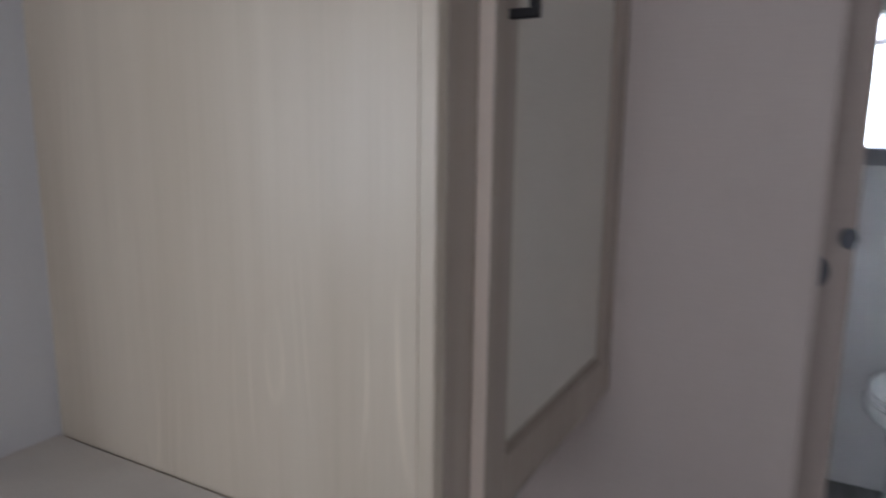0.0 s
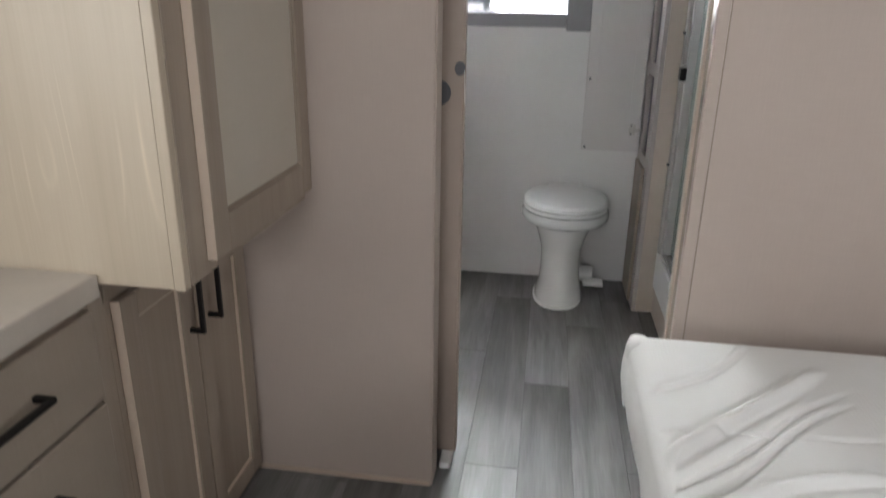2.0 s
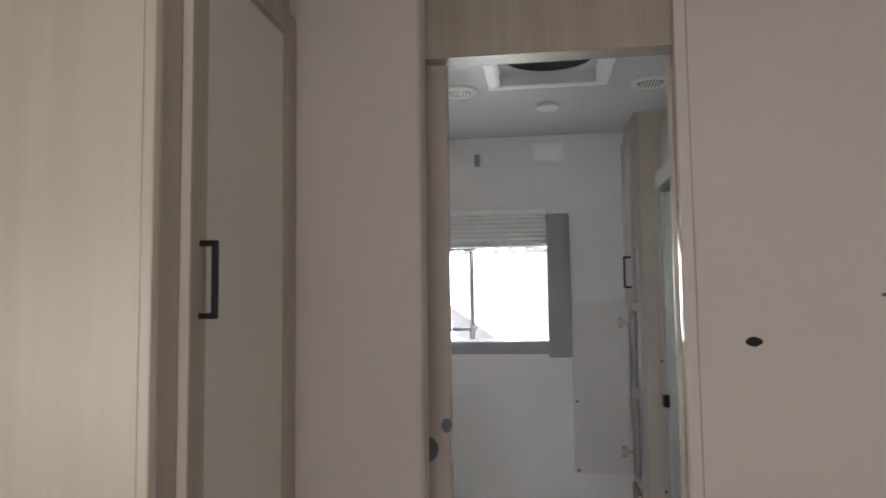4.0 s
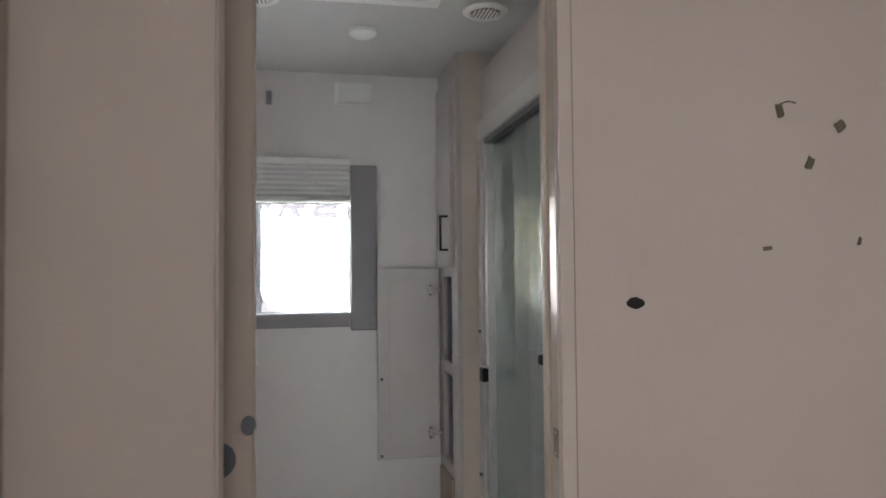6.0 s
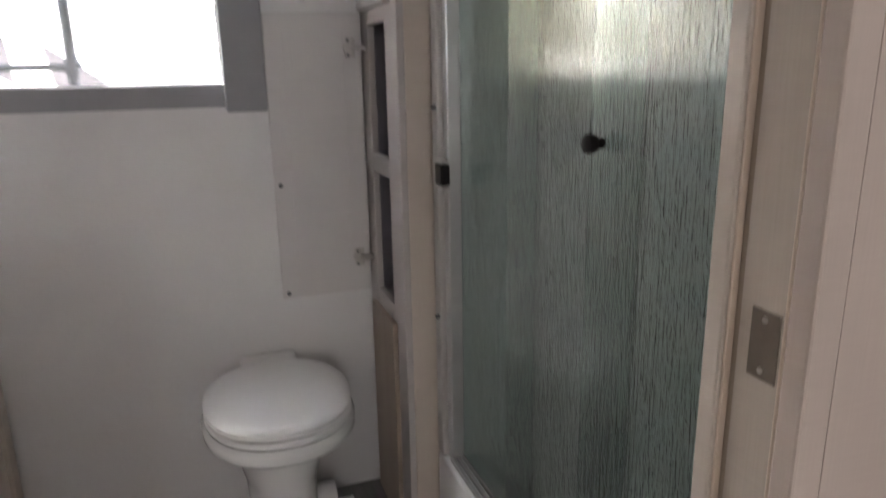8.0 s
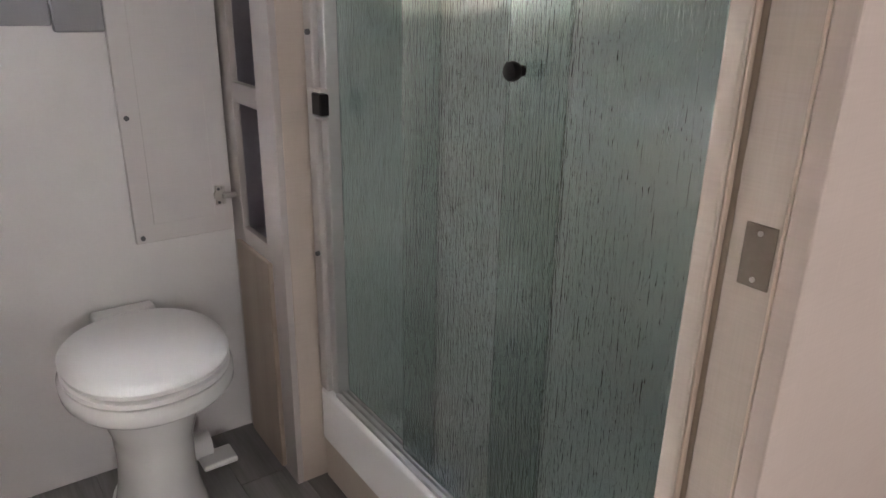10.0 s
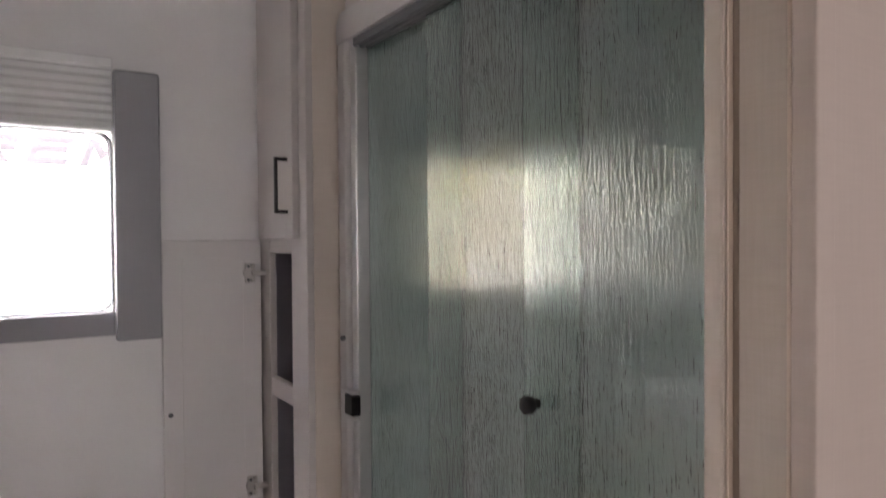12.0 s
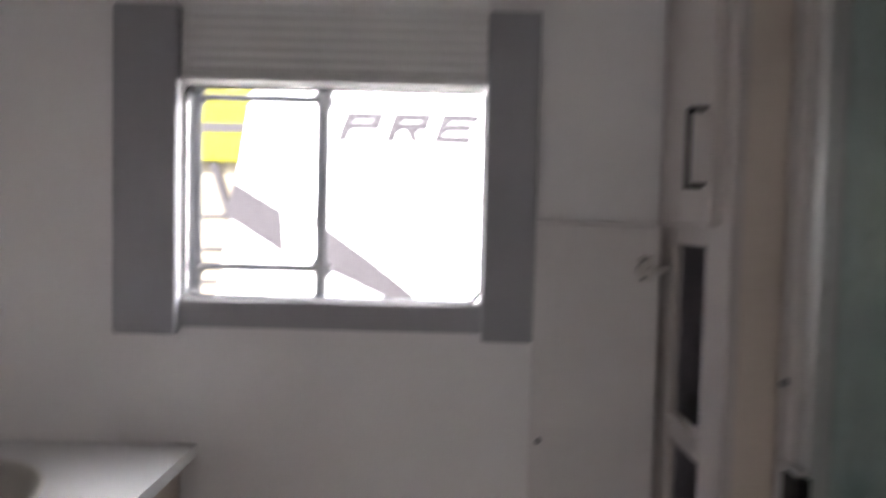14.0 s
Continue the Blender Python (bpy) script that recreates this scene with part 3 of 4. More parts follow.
sp = thing("strike_plate", (1.031, 1.535, 1.02), "dull bronze strike plate with two screws", "strike plate")
part("plate", box(1.0300, 1.0314, 1.522, 1.549, 1.021, 1.074, 0.0005), M_BRONZE, sp)
for z in (1.028, 1.067):
    part("screw", rod((1.0302, 1.5355, z), (1.0287, 1.5355, z), 0.0023, 12), M_NICKEL, sp, smooth=40)

# wire hole, its inner shade painted as a patch, and torn tape on the wallboard


def wall_hole(x, z, w, h):
    pts = []
    for i in range(24):
        a = 2 * math.pi * i / 24
        k = 1 + 0.10 * noise.noise((3 * math.cos(a), 3 * math.sin(a), x))
        c, s = math.cos(a), math.sin(a)
        pts.append((x + w * k * math.copysign(abs(c) ** 1.25, c), z + h * k * math.copysign(abs(s) ** 1.25, s)))
    # The wall stays uncut; a thin near-black plug carries the hole's darkness.
    bm = loft([[(px, YR - 0.0005, pz) for px, pz in pts], [(x + (px - x) * 0.9, YR - 0.0022, z + (pz - z) * 0.9) for px, pz in pts]])
    return solid("wire_hole", bm, M_HOLE, "ragged near-black patch standing for a wire hole in the beige wall", "wall hole")


wall_hole(1.177, 1.308, 0.019, 0.0115)


def tape(x, z, w, h, turn, tail=False):
    bm = bmesh.new()
    ring = []
    for sx, sz in ((-1, -1), (-0.2, -1.1), (1, -0.9), (1.08, 0.1), (0.9, 1), (0, 0.92), (-1, 1.05), (-0.95, 0)):
        u, v = sx * w / 2, sz * h / 2
        c, s = math.cos(turn), math.sin(turn)
        ring.append((x + u * c - v * s, z + u * s + v * c))
    loft([[(a, YR - 0.0004, b) for a, b in ring], [(a, YR - 0.003, b) for a, b in ring]], into=bm)
    if tail:
        p = Vector((x + 0.003, YR - 0.002, z + h / 2))
        for k in range(4):
            q = p + Vector((0.007, -0.0015, 0.004 - 0.0025 * k))
            rod(p, q, 0.0012, 6, into=bm)
            p = q
    return solid("torn_tape", bm, M_TAPE, "small torn scrap of olive tape on the beige wall", "tape scrap", group="tape scraps on the wall")


tape(1.492, 1.683, 0.014, 0.026, 0.25, True)
tape(1.629, 1.657, 0.022, 0.020, 0.6)
tape(1.557, 1.580, 0.015, 0.024, -0.45)
tape(1.457, 1.410, 0.018, 0.008, 0.1)
tape(1.667, 1.424, 0.006, 0.016, -0.3)


# ---- bathroom: toilet ----
TX, TY = 0.790, 2.80
toilet = thing("toilet", (TX, TY, 0), "white foot-flush trailer toilet with the lid closed", "toilet")
ped = [(0.0, 0.104, 0.175), (0.012, 0.106, 0.177), (0.04, 0.100, 0.170), (0.09, 0.090, 0.156), (0.15, 0.086, 0.146), (0.22, 0.088, 0.144), (0.25, 0.091, 0.148), (0.262, 0.096, 0.153), (0.30, 0.105, 0.166), (0.35, 0.124, 0.192), (0.38, 0.142, 0.208), (0.39, 0.150, 0.214)]
part("pedestal", loft([oval(TX - 0.004, TY + 0.03, z, rx, ry, 48, 2.15, ry * 0.9) for z, rx, ry in ped]), M_PORCELAIN, toilet, smooth=50)
part("bowl_rim", loft([oval(TX, TY + 0.0, z, rx, ry, 48, 2.2, ry * 0.9) for z, rx, ry in ((0.372, 0.146, 0.186), (0.384, 0.174, 0.214), (0.398, 0.185, 0.227), (0.418, 0.186, 0.228), (0.430, 0.178, 0.22))]), M_PORCELAIN, toilet, smooth=50)
part("seat", loft([oval(TX, TY - 0.002, z, rx, ry, 48, 2.2, ry * 0.88) for z, rx, ry in ((0.4335, 0.172, 0.214), (0.437, 0.178, 0.222), (0.448, 0.178, 0.222), (0.451, 0.172, 0.216))]), M_PLASTIC, toilet, "white plastic seat", smooth=50)
part("lid", loft([oval(TX, TY - 0.002, z, rx, ry, 48, 2.2, ry * 0.88) for z, rx, ry in ((0.4545, 0.170, 0.212), (0.458, 0.177, 0.221), (0.468, 0.178, 0.222), (0.476, 0.170, 0.214), (0.4795, 0.150, 0.192), (0.481, 0.08, 0.10))]), M_PLASTIC, toilet, "white closed plastic lid", smooth=50)
part("hinge_block", box(TX - 0.075, TX + 0.075, TY + 0.186, TY + 0.232, 0.40, 0.480, 0.010, 3), M_PLASTIC, toilet)
part("floor_flange", loft([oval(TX - 0.008, TY + 0.03, z, rx, ry, 40, 2.2) for z, rx, ry in ((0.0, 0.109, 0.181), (0.006, 0.109, 0.181), (0.010, 0.105, 0.176))]), M_PLASTIC, toilet, smooth=50)
pdl = part("foot_pedal", box(TX + 0.105, TX + 0.195, TY + 0.02, TY + 0.09, 0.052, 0.070, 0.006, 3), M_PLASTIC, toilet, "white flush pedal")
part("pedal_housing", rod((TX + 0.07, TY + 0.10, 0.085), (TX + 0.145, TY + 0.10, 0.085), 0.036, 24), M_PLASTIC, pdl, smooth=40)

# ---- bathroom window ----
WX0, WX1, WZ0, WZ1 = 0.137, 0.742, 1.217, 1.647
win = tagged(thing("window_1", (0.44, BACKY, WZ0), "small bright rear bathroom window with rounded corners", "window"), kind="structure")


def ring_frame(y0, y1, x0, x1, z0, z1, w, r):
    """Rounded rectangular frame ring in a plane of constant y."""
    def outline(a0, a1, b0, b1, rr):
        pts = []
        for cx, cz, s in ((a1 - rr, b1 - rr, 0), (a0 + rr, b1 - rr, 90), (a0 + rr, b0 + rr, 180), (a1 - rr, b0 + rr, 270)):
            for k in range(7):
                t = radians(s + 15 * k)
                pts.append((cx + rr * math.cos(t), cz + rr * math.sin(t)))
        return pts
    inner, outer = outline(x0, x1, z0, z1, r), outline(x0 - w, x1 + w, z0 - w, z1 + w, r + w * 0.4)
    bm = bmesh.new()
    rings = [[bm.verts.new((px, y, pz)) for px, pz in o] for y, o in ((y0, inner), (y0, outer), (y1, outer), (y1, inner))]
    n = len(inner)
    for a in range(4):
        ra, rb = rings[a], rings[(a + 1) % 4]
        for i in range(n):
            bm.faces.new((ra[i], ra[(i + 1) % n], rb[(i + 1) % n], rb[i]))
    return bm


part("window_frame", ring_frame(BACKY + 0.002, BACKY + 0.064, WX0 + 0.0022, WX1 - 0.0022, WZ0 + 0.0022, WZ1 - 0.0022, 0.0016, 0.024), M_FRAME, win, "dark grey window frame", smooth=35)
pane = part("pane", box(WX0 + 0.005, WX1 - 0.005, BACKY + 0.012, BACKY + 0.015, WZ0 + 0.005, WZ1 - 0.004, 0), M_PANE, win, "clear glass pane")
pane.visible_shadow = False
part("inner_flange", box(0.1360, 0.7430, BACKY - 0.010, BACKY - 0.001, 1.158, WZ0 - 0.002, 0.003, 2), M_LAMBREQUIN, win, "grey bottom flange")
for x0, x1 in ((0.011, 0.1355), (0.7435, 0.846)):
    lam = thing("lambrequin", ((x0 + x1) / 2, BACKY, 1.145), "grey fabric-covered side board of the window", "window trim", group="window side boards")
    part("board", box(x0, x1, BACKY - 0.034, BACKY - 0.001, 1.145, 1.795, 0.006, 3), M_LAMBREQUIN, lam)
    part("welt", box(x0 + 0.001, x0 + 0.004, BACKY - 0.0365, BACKY - 0.0335, 1.152, 1.788, 0.001), M_LAMBREQUIN, lam)
    part("welt", box(x1 - 0.004, x1 - 0.001, BACKY - 0.0365, BACKY - 0.0335, 1.152, 1.788, 0.001), M_LAMBREQUIN, lam)
shade = thing("window_shade", (0.44, BACKY, WZ1), "white pleated shade drawn up above the window", "window shade")
sb = bmesh.new()
rows = 15
prof = [(BACKY - 0.006 - (0.005 if k % 2 else 0.0), WZ1 + 0.012 + 0.0103 * k) for k in range(rows)]
va = [(sb.verts.new((0.1362, y, z)), sb.verts.new((0.7428, y, z))) for y, z in prof]
for a, b in zip(va, va[1:]):
    sb.faces.new((a[0], a[1], b[1], b[0]))
part("pleats", sb, M_SHADE, shade)
part("bottom_rail", box(0.1362, 0.7428, BACKY - 0.02, BACKY - 0.003, WZ1 + 0.001, WZ1 + 0.012, 0.003, 2), M_PLASTIC, shade)
part("head_rail", box(0.1362, 0.7428, BACKY - 0.026, BACKY - 0.002, 1.798, 1.822, 0.003, 2), M_PLASTIC, shade)

# small things on the rear wall
vb = thing("wall_vent_cover", (0.76, BACKY, 2.04), "white plastic box cover high on the rear wall", "vent cover")
part("cover", box(0.691, 0.828, BACKY - 0.030, BACKY - 0.001, 2.044, 2.124, 0.006, 3), M_PLASTIC, vb)
part("base_plate", box(0.685, 0.834, BACKY - 0.005, BACKY - 0.0008, 2.038, 2.130, 0.002), M_PLASTIC, vb)
hk = thing("robe_hook", (0.430, BACKY, 2.03), "small grey robe hook on the rear wall", "hook")
part("back_plate", box(0.419, 0.441, BACKY - 0.006, BACKY - 0.001, 2.03, 2.085, 0.003, 2), M_LAMBREQUIN, hk)
part("prong", rod((0.430, BACKY - 0.005, 2.056), (0.430, BACKY - 0.035, 2.05), 0.006, 12), M_LAMBREQUIN, hk, smooth=40)

# ---- linen cabinet ----
LX, LY = 1.102, 2.705
lin = thing("linen_cabinet", (1.5, 2.87, 0), "tall narrow linen cabinet with its lower door open", "cabinet")
part("side_panel", box(LX + 0.018, 1.96, LY, LY + 0.014, 0, CEIL - 0.001, 0.001), M_TRIM, lin, "pale linen-look end panel")
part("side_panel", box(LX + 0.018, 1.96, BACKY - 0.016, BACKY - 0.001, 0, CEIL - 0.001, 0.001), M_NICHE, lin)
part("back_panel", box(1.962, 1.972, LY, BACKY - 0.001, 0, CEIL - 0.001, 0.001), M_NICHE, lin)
part("stile", box(LX, LX + 0.0175, LY - 0.001, 2.804, 0, CEIL - 0.001, 0.0015), M_LINEN, lin)
part("stile", box(LX, LX + 0.0175, 2.965, BACKY - 0.001, 0, CEIL - 0.001, 0.0015), M_LINEN, lin)
for z0, z1 in ((2.06, CEIL - 0.001), (1.352, 1.415), (0.982, 1.030), (0.0, 0.655)):
    part("rail", box(LX + 0.0005, LX + 0.017, 2.8045, 2.9645, z0, z1, 0.0015), M_LINEN, lin)
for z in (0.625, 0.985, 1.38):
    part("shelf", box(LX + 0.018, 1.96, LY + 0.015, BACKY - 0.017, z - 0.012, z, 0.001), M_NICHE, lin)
low_panel = part("lower_panel", box(LX - 0.014, LX - 0.0005, 2.772, 2.990, 0.02, 0.615, 0.002), M_TAUPE, lin, "brownish lower panel")
ud = shaker_door_x(lin, LX - 0.0005, 2.745, 3.000, 1.388, 2.09, 0.045, M_LINEN, M_LINEN, face=-1)
bar_pull(ud, (LX - 0.019, 2.775, 1.452), (LX - 0.019, 2.775, 1.575), (-0.028, 0, 0), 0.008)
od = part("open_door", box(0.846, 1.094, 3.014, 3.030, 0.637, 1.386, 0.002), M_OPEN, lin, "lower cabinet door swung open against the rear wall")
part("inner_panel", box(0.892, 1.046, 3.0115, 3.0138, 0.684, 1.340, 0.0008), M_OPEN, od)
for z in (0.736, 1.299):
    hg = part("hinge", box(1.050, 1.064, 3.004, 3.0135, z - 0.026, z + 0.026, 0.003, 2), M_NICKEL, od, "nickel cup hinge")
    part("cup", rod((1.062, 3.0135, z), (1.062, 3.003, z), 0.016, 20), M_NICKEL, hg, smooth=40)
    part("arm", box(1.064, 1.101, 2.990, 3.0025, z - 0.007, z + 0.007, 0.003, 2), M_NICKEL, hg)
    part("wing", box(1.066, 1.076, 3.005, 3.0133, z - 0.024, z + 0.024, 0.002, 2), M_NICKEL, hg)
    for dz in (-0.018, 0.018):
        part("screw", rod((1.057, 3.0045, z + dz), (1.057, 3.002, z + dz), 0.004, 10), M_GREY, hg)
for z in (0.652, 0.951):
    part("screw", rod((0.862, 3.0136, z), (0.862, 3.009, z), 0.006, 12), M_GREY, od, smooth=40)

# ---- shower ----
SX, SY0, SY1 = 1.180, 1.60, 2.700
SZ0, SZ1 = 0.285, 1.905
shower = thing("shower_enclosure", (1.55, 2.15, 0), "white framed shower with teal rain-glass sliding doors", "shower")
part("surround_back", box(1.955, 1.985, SY0 + 0.02, SY1 - 0.004, 0.10, 2.10, 0.004), M_SHOWER, shower, "white shower wall")
part("surround_side", box(SX + 0.06, 1.954, SY1 - 0.030, SY1 - 0.004, 0.10, 2.10, 0.004), M_SHOWER, shower)
part("surround_side", box(SX + 0.06, 1.954, SY0 - 0.008, SY0 + 0.019, 0.10, 2.10, 0.004), M_SHOWER, shower)
part("shower_top", box(SX + 0.06, 1.985, SY0 - 0.008, SY1 - 0.004, 2.105, 2.120, 0.002), M_SHOWER, shower)
pan = part("pan", box(SX + 0.055, 1.954, SY0 + 0.02, SY1 - 0.031, 0.10, 0.135, 0.006, 2), M_PLASTIC, shower, "white shower pan")
part("curb", box(SX - 0.004, SX + 0.054, SY0 - 0.008, SY1 - 0.002, 0.125, SZ0, 0.012, 4), M_PLASTIC, shower, "white moulded pan curb")
part("base_riser", box(SX + 0.006, SX + 0.030, SY0 - 0.008, SY1 - 0.002, 0.0, 0.1245, 0.001), M_TRIM, shower, "pale riser board")
part("seat_ledge", box(1.62, 1.954, SY1 - 0.30, SY1 - 0.031, 0.136, 0.36, 0.03, 4), M_SHOWER, shower, "moulded white corner seat")


def plate_with_round(x0, x1, y0, y1, z0, z1, r):
    """Head board whose far upper corner is rounded."""
    pts = [(y0, z0), (y1, z0)] + [(y1 - r + r * math.cos(radians(a)), z1 - r + r * math.sin(radians(a))) for a in range(0, 91, 15)] + [(y0, z1)]
    return loft([[(x0, y, z) for y, z in pts], [(x1, y, z) for y, z in pts]])


part("head_rail", plate_with_round(SX - 0.004, SX + 0.055, SY0 - 0.008, SY1 - 0.003, 1.838, SZ1, 0.035), M_RAIL, shower, "dull greyish-white head rail with a rounded corner")
part("jamb", box(SX - 0.003, SX + 0.054, 2.655, SY1 - 0.003, SZ0 - 0.001, 1.8375, 0.006, 3), M_RAIL, shower, "dull greyish-white jamb")
part("jamb_track", box(SX + 0.010, SX + 0.050, 2.624, 2.654, SZ0, 1.8375, 0.003, 2), M_ALU, shower, "satin metal jamb track")
part("jamb", box(SX - 0.003, SX + 0.054, SY0 - 0.008, SY0 + 0.02, SZ0 - 0.001, 1.8375, 0.006, 3), M_RAIL, shower)
for x in (SX + 0.010, SX + 0.026, SX + 0.042):
    part("bottom_track", box(x - 0.006, x + 0.003, SY0 + 0.021, 2.623, SZ0 + 0.0005, SZ0 + 0.012, 0.001), M_ALU, shower)
    part("top_track", box(x - 0.006, x + 0.003, SY0 + 0.021, 2.623, 1.818, 1.8375, 0.001), M_GREY, shower)
upper = box(SX + 0.02, SX + 0.055, SY0 - 0.008, SY1 - 0.003, 1.906, 2.104, 0.001)
part("upper_board", upper, M_LINEN, shower, "greige board above the shower head rail")
pns = []
for nm, x, y0, y1 in (("pane", SX + 0.042, 2.240, 2.622), ("pane", SX + 0.026, 1.925, 2.340), ("pane", SX + 0.012, SY0 + 0.022, 2.036)):
    p = part(nm, box(x - 0.0025, x + 0.0025, y0, y1, SZ0 + 0.013, 1.817, 0.0008), M_GLASS_BACK if y1 > 2.5 else M_GLASS, shower, "teal rain-textured glass pane")
    p.visible_shadow = False
    pns.append(p)
kb = part("knob", loft([[(SX + 0.006 - d, 1.999 + r * math.cos(a), 1.141 + r * math.sin(a)) for a in [2 * math.pi * i / 20 for i in range(20)]] for d, r in ((0.0, 0.008), (0.009, 0.007), (0.011, 0.012), (0.018, 0.0145), (0.025, 0.013), (0.028, 0.008))]), M_BLACK, pns[2], "black round knob", smooth=40)
lb = part("catch", box(SX - 0.010, SX - 0.0005, 2.650, 2.676, 0.982, 1.043, 0.002, 2), M_RAIL, shower, "white magnetic catch plate")
part("magnet", box(SX - 0.014, SX + 0.008, 2.606, 2.648, 0.990, 1.036, 0.003, 2), M_BLACK, lb, "dark magnet block")
for z in (0.984, 1.042):
    part("clip", box(SX - 0.012, SX + 0.008, 2.610, 2.6495, z - 0.0035, z + 0.0035, 0.001), M_RAIL, lb)
for z in (0.66, 1.159):
    part("screw_cap", rod((SX - 0.002, 2.668, z), (SX - 0.010, 2.664, z), 0.006, 14), M_GREY, shower, smooth=40)
wallabove = structure("wall_bath_east", box(1.99, 2.02, 1.57, BACKY - 0.001, 0, CEIL - 0.001, 0), M_WHITE_WALL, "white wall behind the shower")

# ---- vanity ----
VX = 0.156
van = thing("vanity", (-0.2, 2.4, 0), "pale vanity cabinet with framed doors beside the toilet", "vanity")
part("body", box(LW, VX - 0.04, 1.86, BACKY - 0.001, 0, 0.855, 0.001), M_TRIM, van)
part("face_frame", box(VX - 0.0395, VX - 0.022, 1.86, BACKY - 0.001, 0.0, 0.865, 0.001), M_TRIM, van)
for k in range(2):
    y0 = 1.90 + 0.56 * k
    vd = shaker_door_x(van, VX - 0.021, y0, y0 + 0.545, 0.05, 0.66, 0.05, M_TRIM, M_TRIM)
    bar_pull(vd, (VX - 0.003, y0 + (0.50 if k == 0 else 0.045), 0.50), (VX - 0.003, y0 + (0.50 if k == 0 else 0.045), 0.612), (0.028, 0, 0))
    part("drawer_front", box(VX - 0.021, VX - 0.004, y0, y0 + 0.545, 0.675, 0.80, 0.003, 2), M_TRIM, van)
vt = thing("bathroom_counter", (-0.2, 2.4, 0.888), "white solid counter with a recessed steel basin", "counter")
cx, cy, n = -0.19, 2.70, 48
x0, x1, y0, y1 = LW, VX + 0.012, 1.85, BACKY - 0.001
inner, outer = [], []
for k in range(n):
    a = 2 * math.pi * (k + 0.5) / n
    c, s_ = math.cos(a), math.sin(a)
    inner.append((cx + 0.196 * c, cy + 0.226 * s_))
    f = min(((x1 if c > 0 else x0) - cx) / c, ((y1 if s_ > 0 else y0) - cy) / s_)
    outer.append((cx + f * c, cy + f * s_))
for px, py in ((x0, y0), (x0, y1), (x1, y0), (x1, y1)):
    k = min(range(n), key=lambda q: (outer[q][0] - px) ** 2 + (outer[q][1] - py) ** 2)
    outer[k] = (px, py)
tb = bmesh.new()
rings = [[tb.verts.new((px, py, z)) for px, py in pts] for pts, z in ((inner, 0.915), (outer, 0.915), (outer, 0.889), (inner, 0.889))]
for ra, rb in zip(rings, rings[1:] + rings[:1]):
    for k in range(n):
        tb.faces.new((ra[k], ra[(k + 1) % n], rb[(k + 1) % n], rb[k]))
part("slab", tb, M_WHITE_TOP, vt)
basin = [oval(-0.19, 2.70, z, rx, ry, 40, 2.0) for z, rx, ry in ((0.9155, 0.208, 0.238), (0.919, 0.204, 0.234), (0.919, 0.194, 0.224), (0.908, 0.184, 0.212), (0.84, 0.170, 0.195), (0.79, 0.13, 0.15), (0.775, 0.04, 0.04))]
part("basin", loft(basin, cap=False), M_NICKEL, vt, "satin steel basin", smooth=50)
mc = thing("mirror_cabinet", (-0.42, 2.45, 1.25), "wall cabinet above the vanity", "cabinet")
part("body", box(LW, -0.36, 1.95, 2.95, 1.22, 1.95, 0.003), M_TRIM, mc)

# ---- ceiling fixtures ----


def ceiling_lamp(x, y):
    ob = thing("ceiling_lamp", (x, y, CEIL), "small round white recessed ceiling light, switched off", "ceiling light", group="bathroom ceiling lights")
    part("trim_ring", loft([oval(x, y, z, r, r, 40) for z, r in ((CEIL - 0.001, 0.070), (CEIL - 0.006, 0.070), (CEIL - 0.012, 0.060), (CEIL - 0.012, 0.049), (CEIL - 0.006, 0.046))]), M_PLASTIC, ob, smooth=40)
    part("lens", loft([oval(x, y, z, r, r, 40) for z, r in ((CEIL - 0.0062, 0.0455), (CEIL - 0.0105, 0.042))]), M_BRONZE, ob, "dull grey slotted lens", smooth=40)
    for k in range(-3, 4):
        h = math.sqrt(0.040 ** 2 - (0.0115 * k) ** 2)
        part("slat", box(x + 0.0115 * k - 0.0028, x + 0.0115 * k + 0.0028, y - h, y + h, CEIL - 0.0135, CEIL - 0.0098, 0.001), M_PLASTIC, ob)
    return ob


ceiling_lamp(1.108, 2.300)
ceiling_lamp(0.430, 2.300)
fan = thing("roof_vent", (0.75, 2.08, CEIL), "square white roof vent with a near-black disc standing for the shaded fan opening", "roof vent")
for x0, x1, y0, y1 in ((VX0 - 0.035, VX1 + 0.035, VY0 - 0.035, VY0), (VX0 - 0.035, VX1 + 0.035, VY1, VY1 + 0.035), (VX0 - 0.035, VX0, VY0, VY1), (VX1, VX1 + 0.035, VY0, VY1)):
    part("trim_strip", box(x0, x1, y0, y1, CEIL - 0.010, CEIL - 0.0008, 0.003, 2), M_PLASTIC, fan)
for x0, x1, y0, y1 in ((VX0 + 0.001, VX1 - 0.001, VY0 + 0.001, VY0 + 0.008), (VX0 + 0.001, VX1 - 0.001, VY1 - 0.008, VY1 - 0.001), (VX0 + 0.001, VX0 + 0.008, VY0 + 0.0085, VY1 - 0.0085), (VX1 - 0.008, VX1 - 0.001, VY0 + 0.0085, VY1 - 0.0085)):
    part("shaft_wall", box(x0, x1, y0, y1, CEIL - 0.008, CEIL + 0.034, 0.001), M_PLASTIC, fan)
part("top_plate", box(VX0 - 0.02, VX1 + 0.02, VY0 - 0.02, VY1 + 0.02, CEIL + 0.035, CEIL + 0.05, 0.001), M_PLASTIC, fan)
part("garnish_ring", loft([oval(0.752, 2.078, z, r, r, 40) for z, r in ((CEIL + 0.0345, 0.163), (CEIL + 0.028, 0.160), (CEIL + 0.027, 0.150), (CEIL + 0.0345, 0.147))], cap=False), M_PLASTIC, fan, smooth=40)
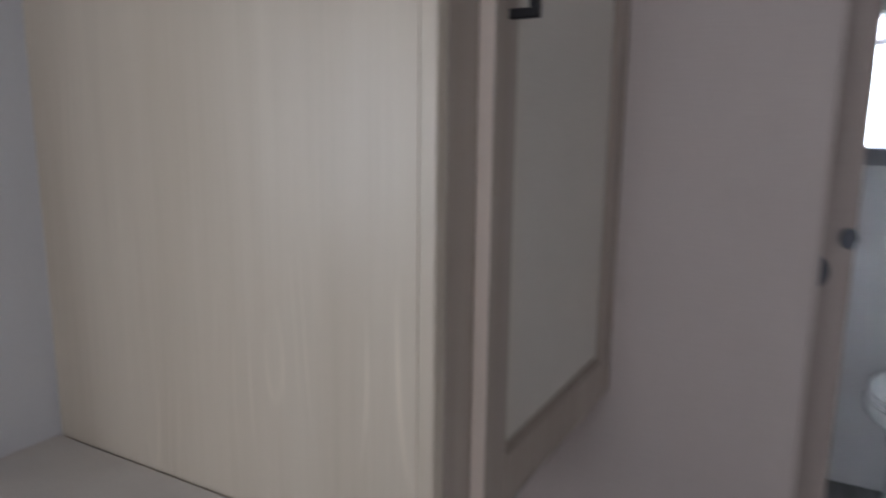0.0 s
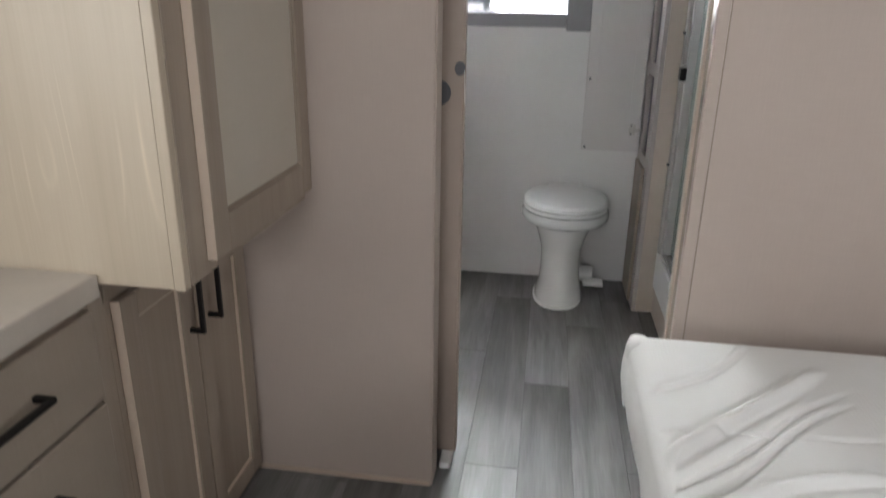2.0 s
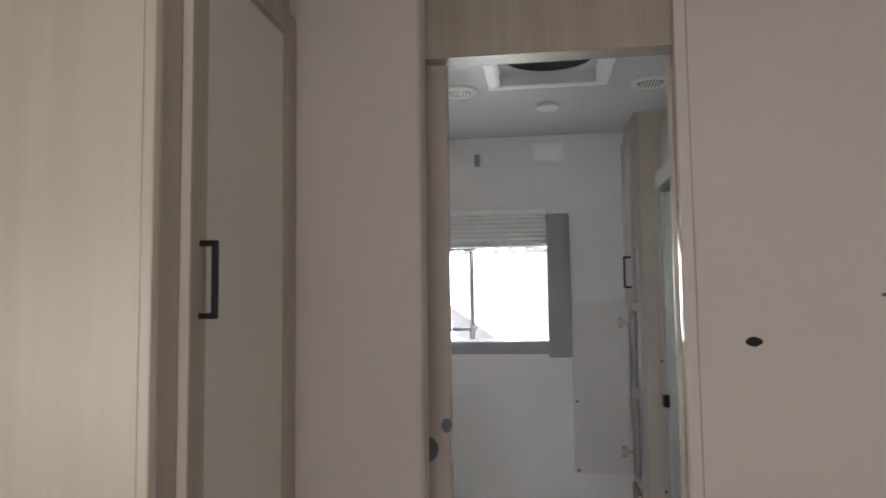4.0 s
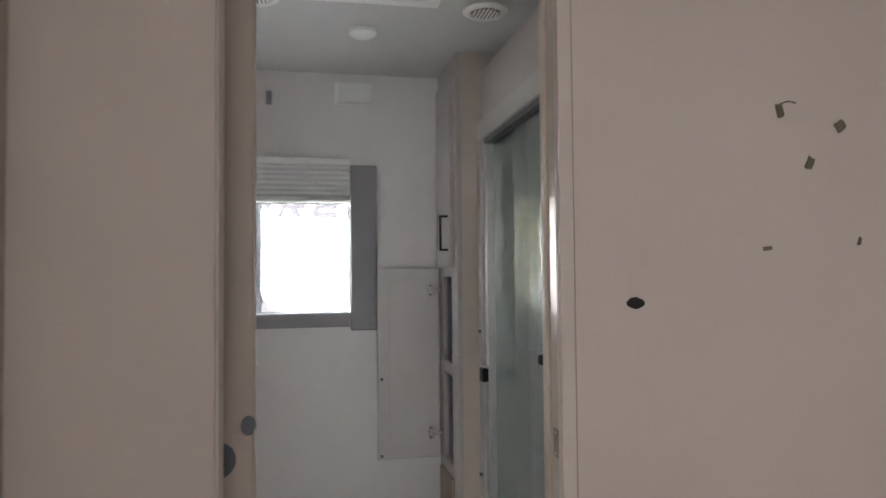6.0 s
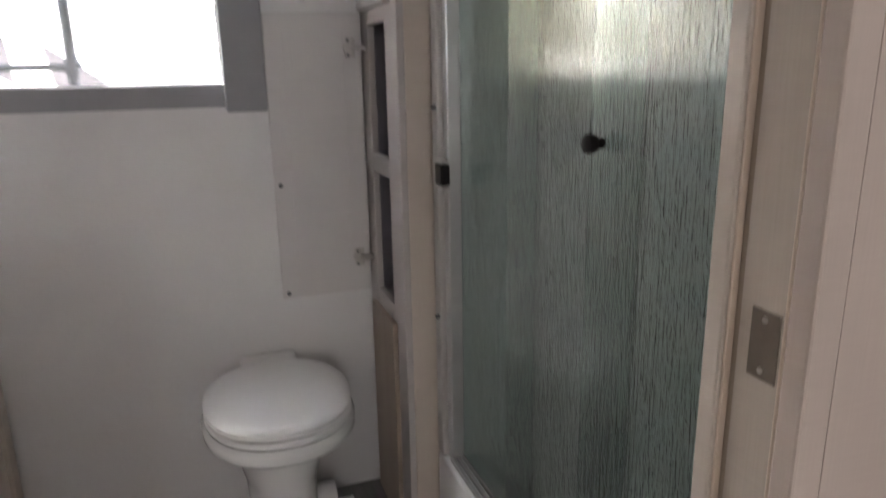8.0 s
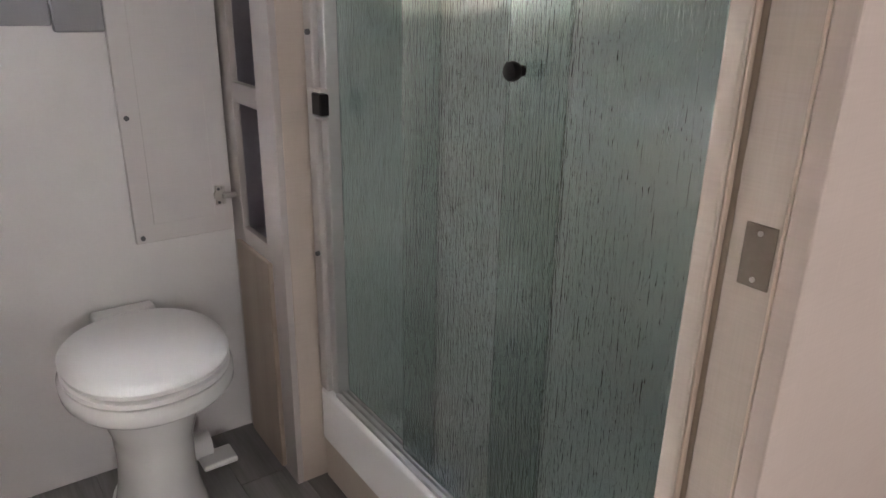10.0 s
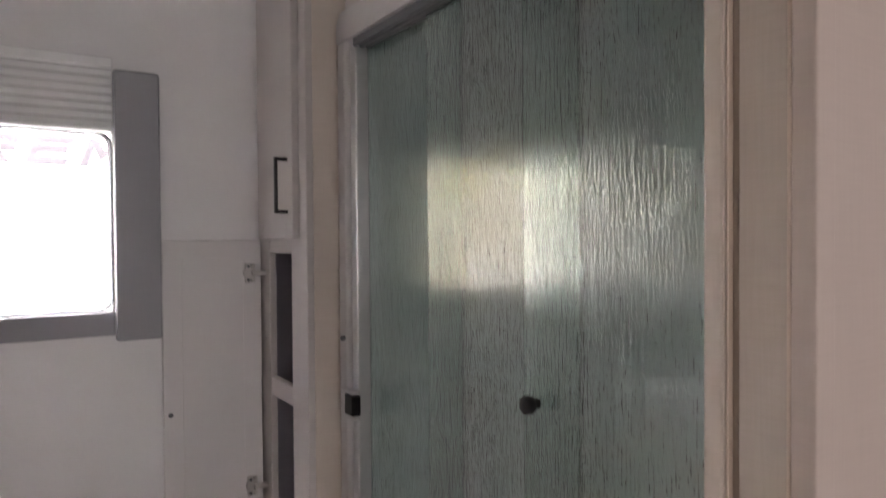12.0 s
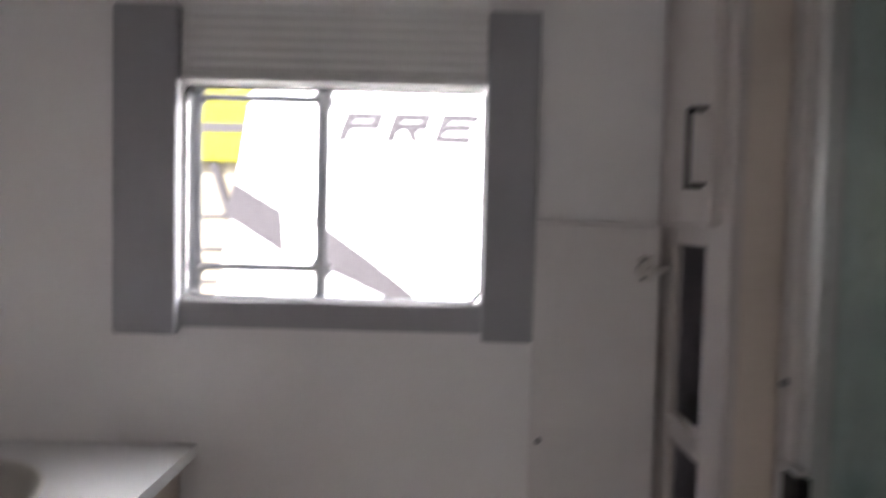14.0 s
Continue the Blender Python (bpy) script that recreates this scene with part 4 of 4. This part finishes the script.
# No real opening: a closed disc with the fan shaft's darkness in its colour.
part("fan_opening_disc", loft([oval(0.752, 2.078, z, r, r, 40) for z, r in ((CEIL + 0.0345, 0.147), (CEIL + 0.031, 0.147), (CEIL + 0.030, 0.140))]), M_HOLE, fan, "near-black disc standing for the shaded fan opening", smooth=40)
# Plain round case for the fixture behind the two ceiling lamps.
bl = thing("back_ceiling_fixture", (0.754, 2.535, CEIL), "small round white fixture on the ceiling", "smoke alarm")
part("case", loft([oval(0.754, 2.535, z, r, r, 32) for z, r in ((CEIL - 0.001, 0.045), (CEIL - 0.014, 0.045), (CEIL - 0.022, 0.034))]), M_PLASTIC, bl, smooth=40)

# ---- outside ----
structure("ground", box(-150, 150, -150, 150, -0.75, -0.70, 0), M_GROUND, "pale gravel ground of the trailer lot")
ladder = thing("roof_ladder", (0.224, 3.29, -0.2), "grey tube ladder on the outside of the trailer", "ladder")
for x in (0.074, 0.374):
    part("rail", rod((x, 3.29, -0.3), (x, 3.29, 2.5), 0.0145, 14), M_LADDER, ladder, smooth=40)
for z in (0.465, 0.865, 1.263, 1.660, 2.06):
    part("rung", rod((0.050, 3.285, z), (0.398, 3.285, z), 0.0105, 12), M_LADDER, ladder, smooth=40)
    for x in (0.074, 0.374):
        part("clamp", rod((x, 3.29, z - 0.018), (x, 3.29, z + 0.018), 0.019, 14), M_LADDER, ladder, smooth=40)
NY = 4.86
tr = thing("parked_trailer", (2.6, NY, -0.7), "white parked trailer with grey letters and slashes", "trailer")


def slab_y(pts, y0, y1):
    return loft([[(x, y0, z) for x, z in pts], [(x, y1, z) for x, z in pts]])


part("wall", slab_y([(-0.58, -0.2), (6.5, -0.2), (6.5, 2.9), (-0.10, 2.9)], NY, NY + 2.3), M_TRAILER, tr, "white trailer side skin")
part("seam_strip", box(-0.084, -0.074, NY - 0.004, NY - 0.0005, -0.19, 2.88, 0.001), M_TRAILER, tr)
for pts in ([(-0.321, 1.542), (-0.098, 1.408), (-0.081, 1.203), (-0.354, 1.371)], [(0.052, 1.376), (0.33, 1.182), (0.585, 0.985), (0.46, 0.982), (0.09, 1.150)]):
    part("slash", slab_y(pts, NY - 0.004, NY - 0.0005), M_GRAPHIC, tr, "dark grey slanted stripe")
shed = thing("site_hut", (-1.6, 6.9, -0.7), "cream boarded hut with a yellow-green band", "hut")
part("wall", box(-5.4, -0.2, 6.9, 8.6, -0.7, 3.3, 0.01), M_CREAM, shed)
for x in (-1.30, -0.78):
    part("brace", rod((x, 6.86, 0.8), (x - 0.36, 6.86, 1.9), 0.035, 8), M_GRAPHIC, shed)
for z in (0.85, 1.1, 1.35):
    part("board_edge", box(-1.80, -0.3, 6.885, 6.899, z, z + 0.03, 0.002), M_GRAPHIC, shed)
part("band", box(-1.80, -0.3, 6.80, 6.899, 1.775, 2.60, 0.01), M_YELLOW, shed, "yellow-green band")
part("band_stripe", box(-1.80, -0.3, 6.79, 6.799, 1.99, 2.06, 0.001), M_GRAPHIC, shed)



def letter(ch, x, z, w=0.168, h=0.136, s=0.038, lean=0.35):
    """A bold slanted capital of butted strokes, standing 4 mm proud of the skin."""
    m = 0.40 * h
    strokes = {
        "P": [[(0, 0), (s, 0), (s, h), (0, h)], [(s, h - s), (w, h - s), (w, h), (s, h)], [(s, m), (w, m), (w, m + s), (s, m + s)], [(w - s, m + s), (w, m + s), (w, h - s), (w - s, h - s)]],
        "E": [[(0, 0), (s, 0), (s, h), (0, h)], [(s, h - s), (w, h - s), (w, h), (s, h)], [(s, m), (w * 0.9, m), (w * 0.9, m + s), (s, m + s)], [(s, 0), (w, 0), (w, s), (s, s)]],
        "M": [[(0, 0), (s, 0), (s, h), (0, h)], [(w - s, 0), (w, 0), (w, h), (w - s, h)], [(s, h), (s, h * 0.62), (w / 2, h * 0.18), (w / 2, h * 0.56)], [(w - s, h), (w / 2, h * 0.56), (w / 2, h * 0.18), (w - s, h * 0.62)]],
    }
    strokes["R"] = strokes["P"] + [[(w * 0.42, m), (w * 0.72, m), (w, 0), (w * 0.72, 0)]]
    bm = bmesh.new()
    for pts in strokes[ch]:
        q = [(x + px + lean * pz, z + pz) for px, pz in pts]
        loft([[(a, NY - 0.004, c) for a, c in q], [(a, NY - 0.0005, c) for a, c in q]], into=bm)
    return part("letter", bm, M_GRAPHIC, tr, "dark grey slanted capital letter " + ch)


for k, ch in enumerate("PREM"):
    letter(ch, 0.158 + 0.221 * k, 1.735)
# planks of the floor
W, L = 0.154, 1.22
pm = mesh_of("plank", box(-W / 2 + 0.0005, W / 2 - 0.0005, -L / 2 + 0.0005, L / 2 - 0.0005, -0.006, 0, 0.0012), M_FLOOR)
random.seed(11)
col = 0
xc = 0.821 - W * 8.5
while xc < RW + W / 2:
    y = REAR - L / 2 + L * ((col * 0.37 + random.random() * 0.2) % 1.0)
    while y < BACKY + L / 2:
        ob = new("plank", pm)
        ob.parent = floor
        ob.location = (xc, y, 0)
        y += L
    xc += W
    col += 1
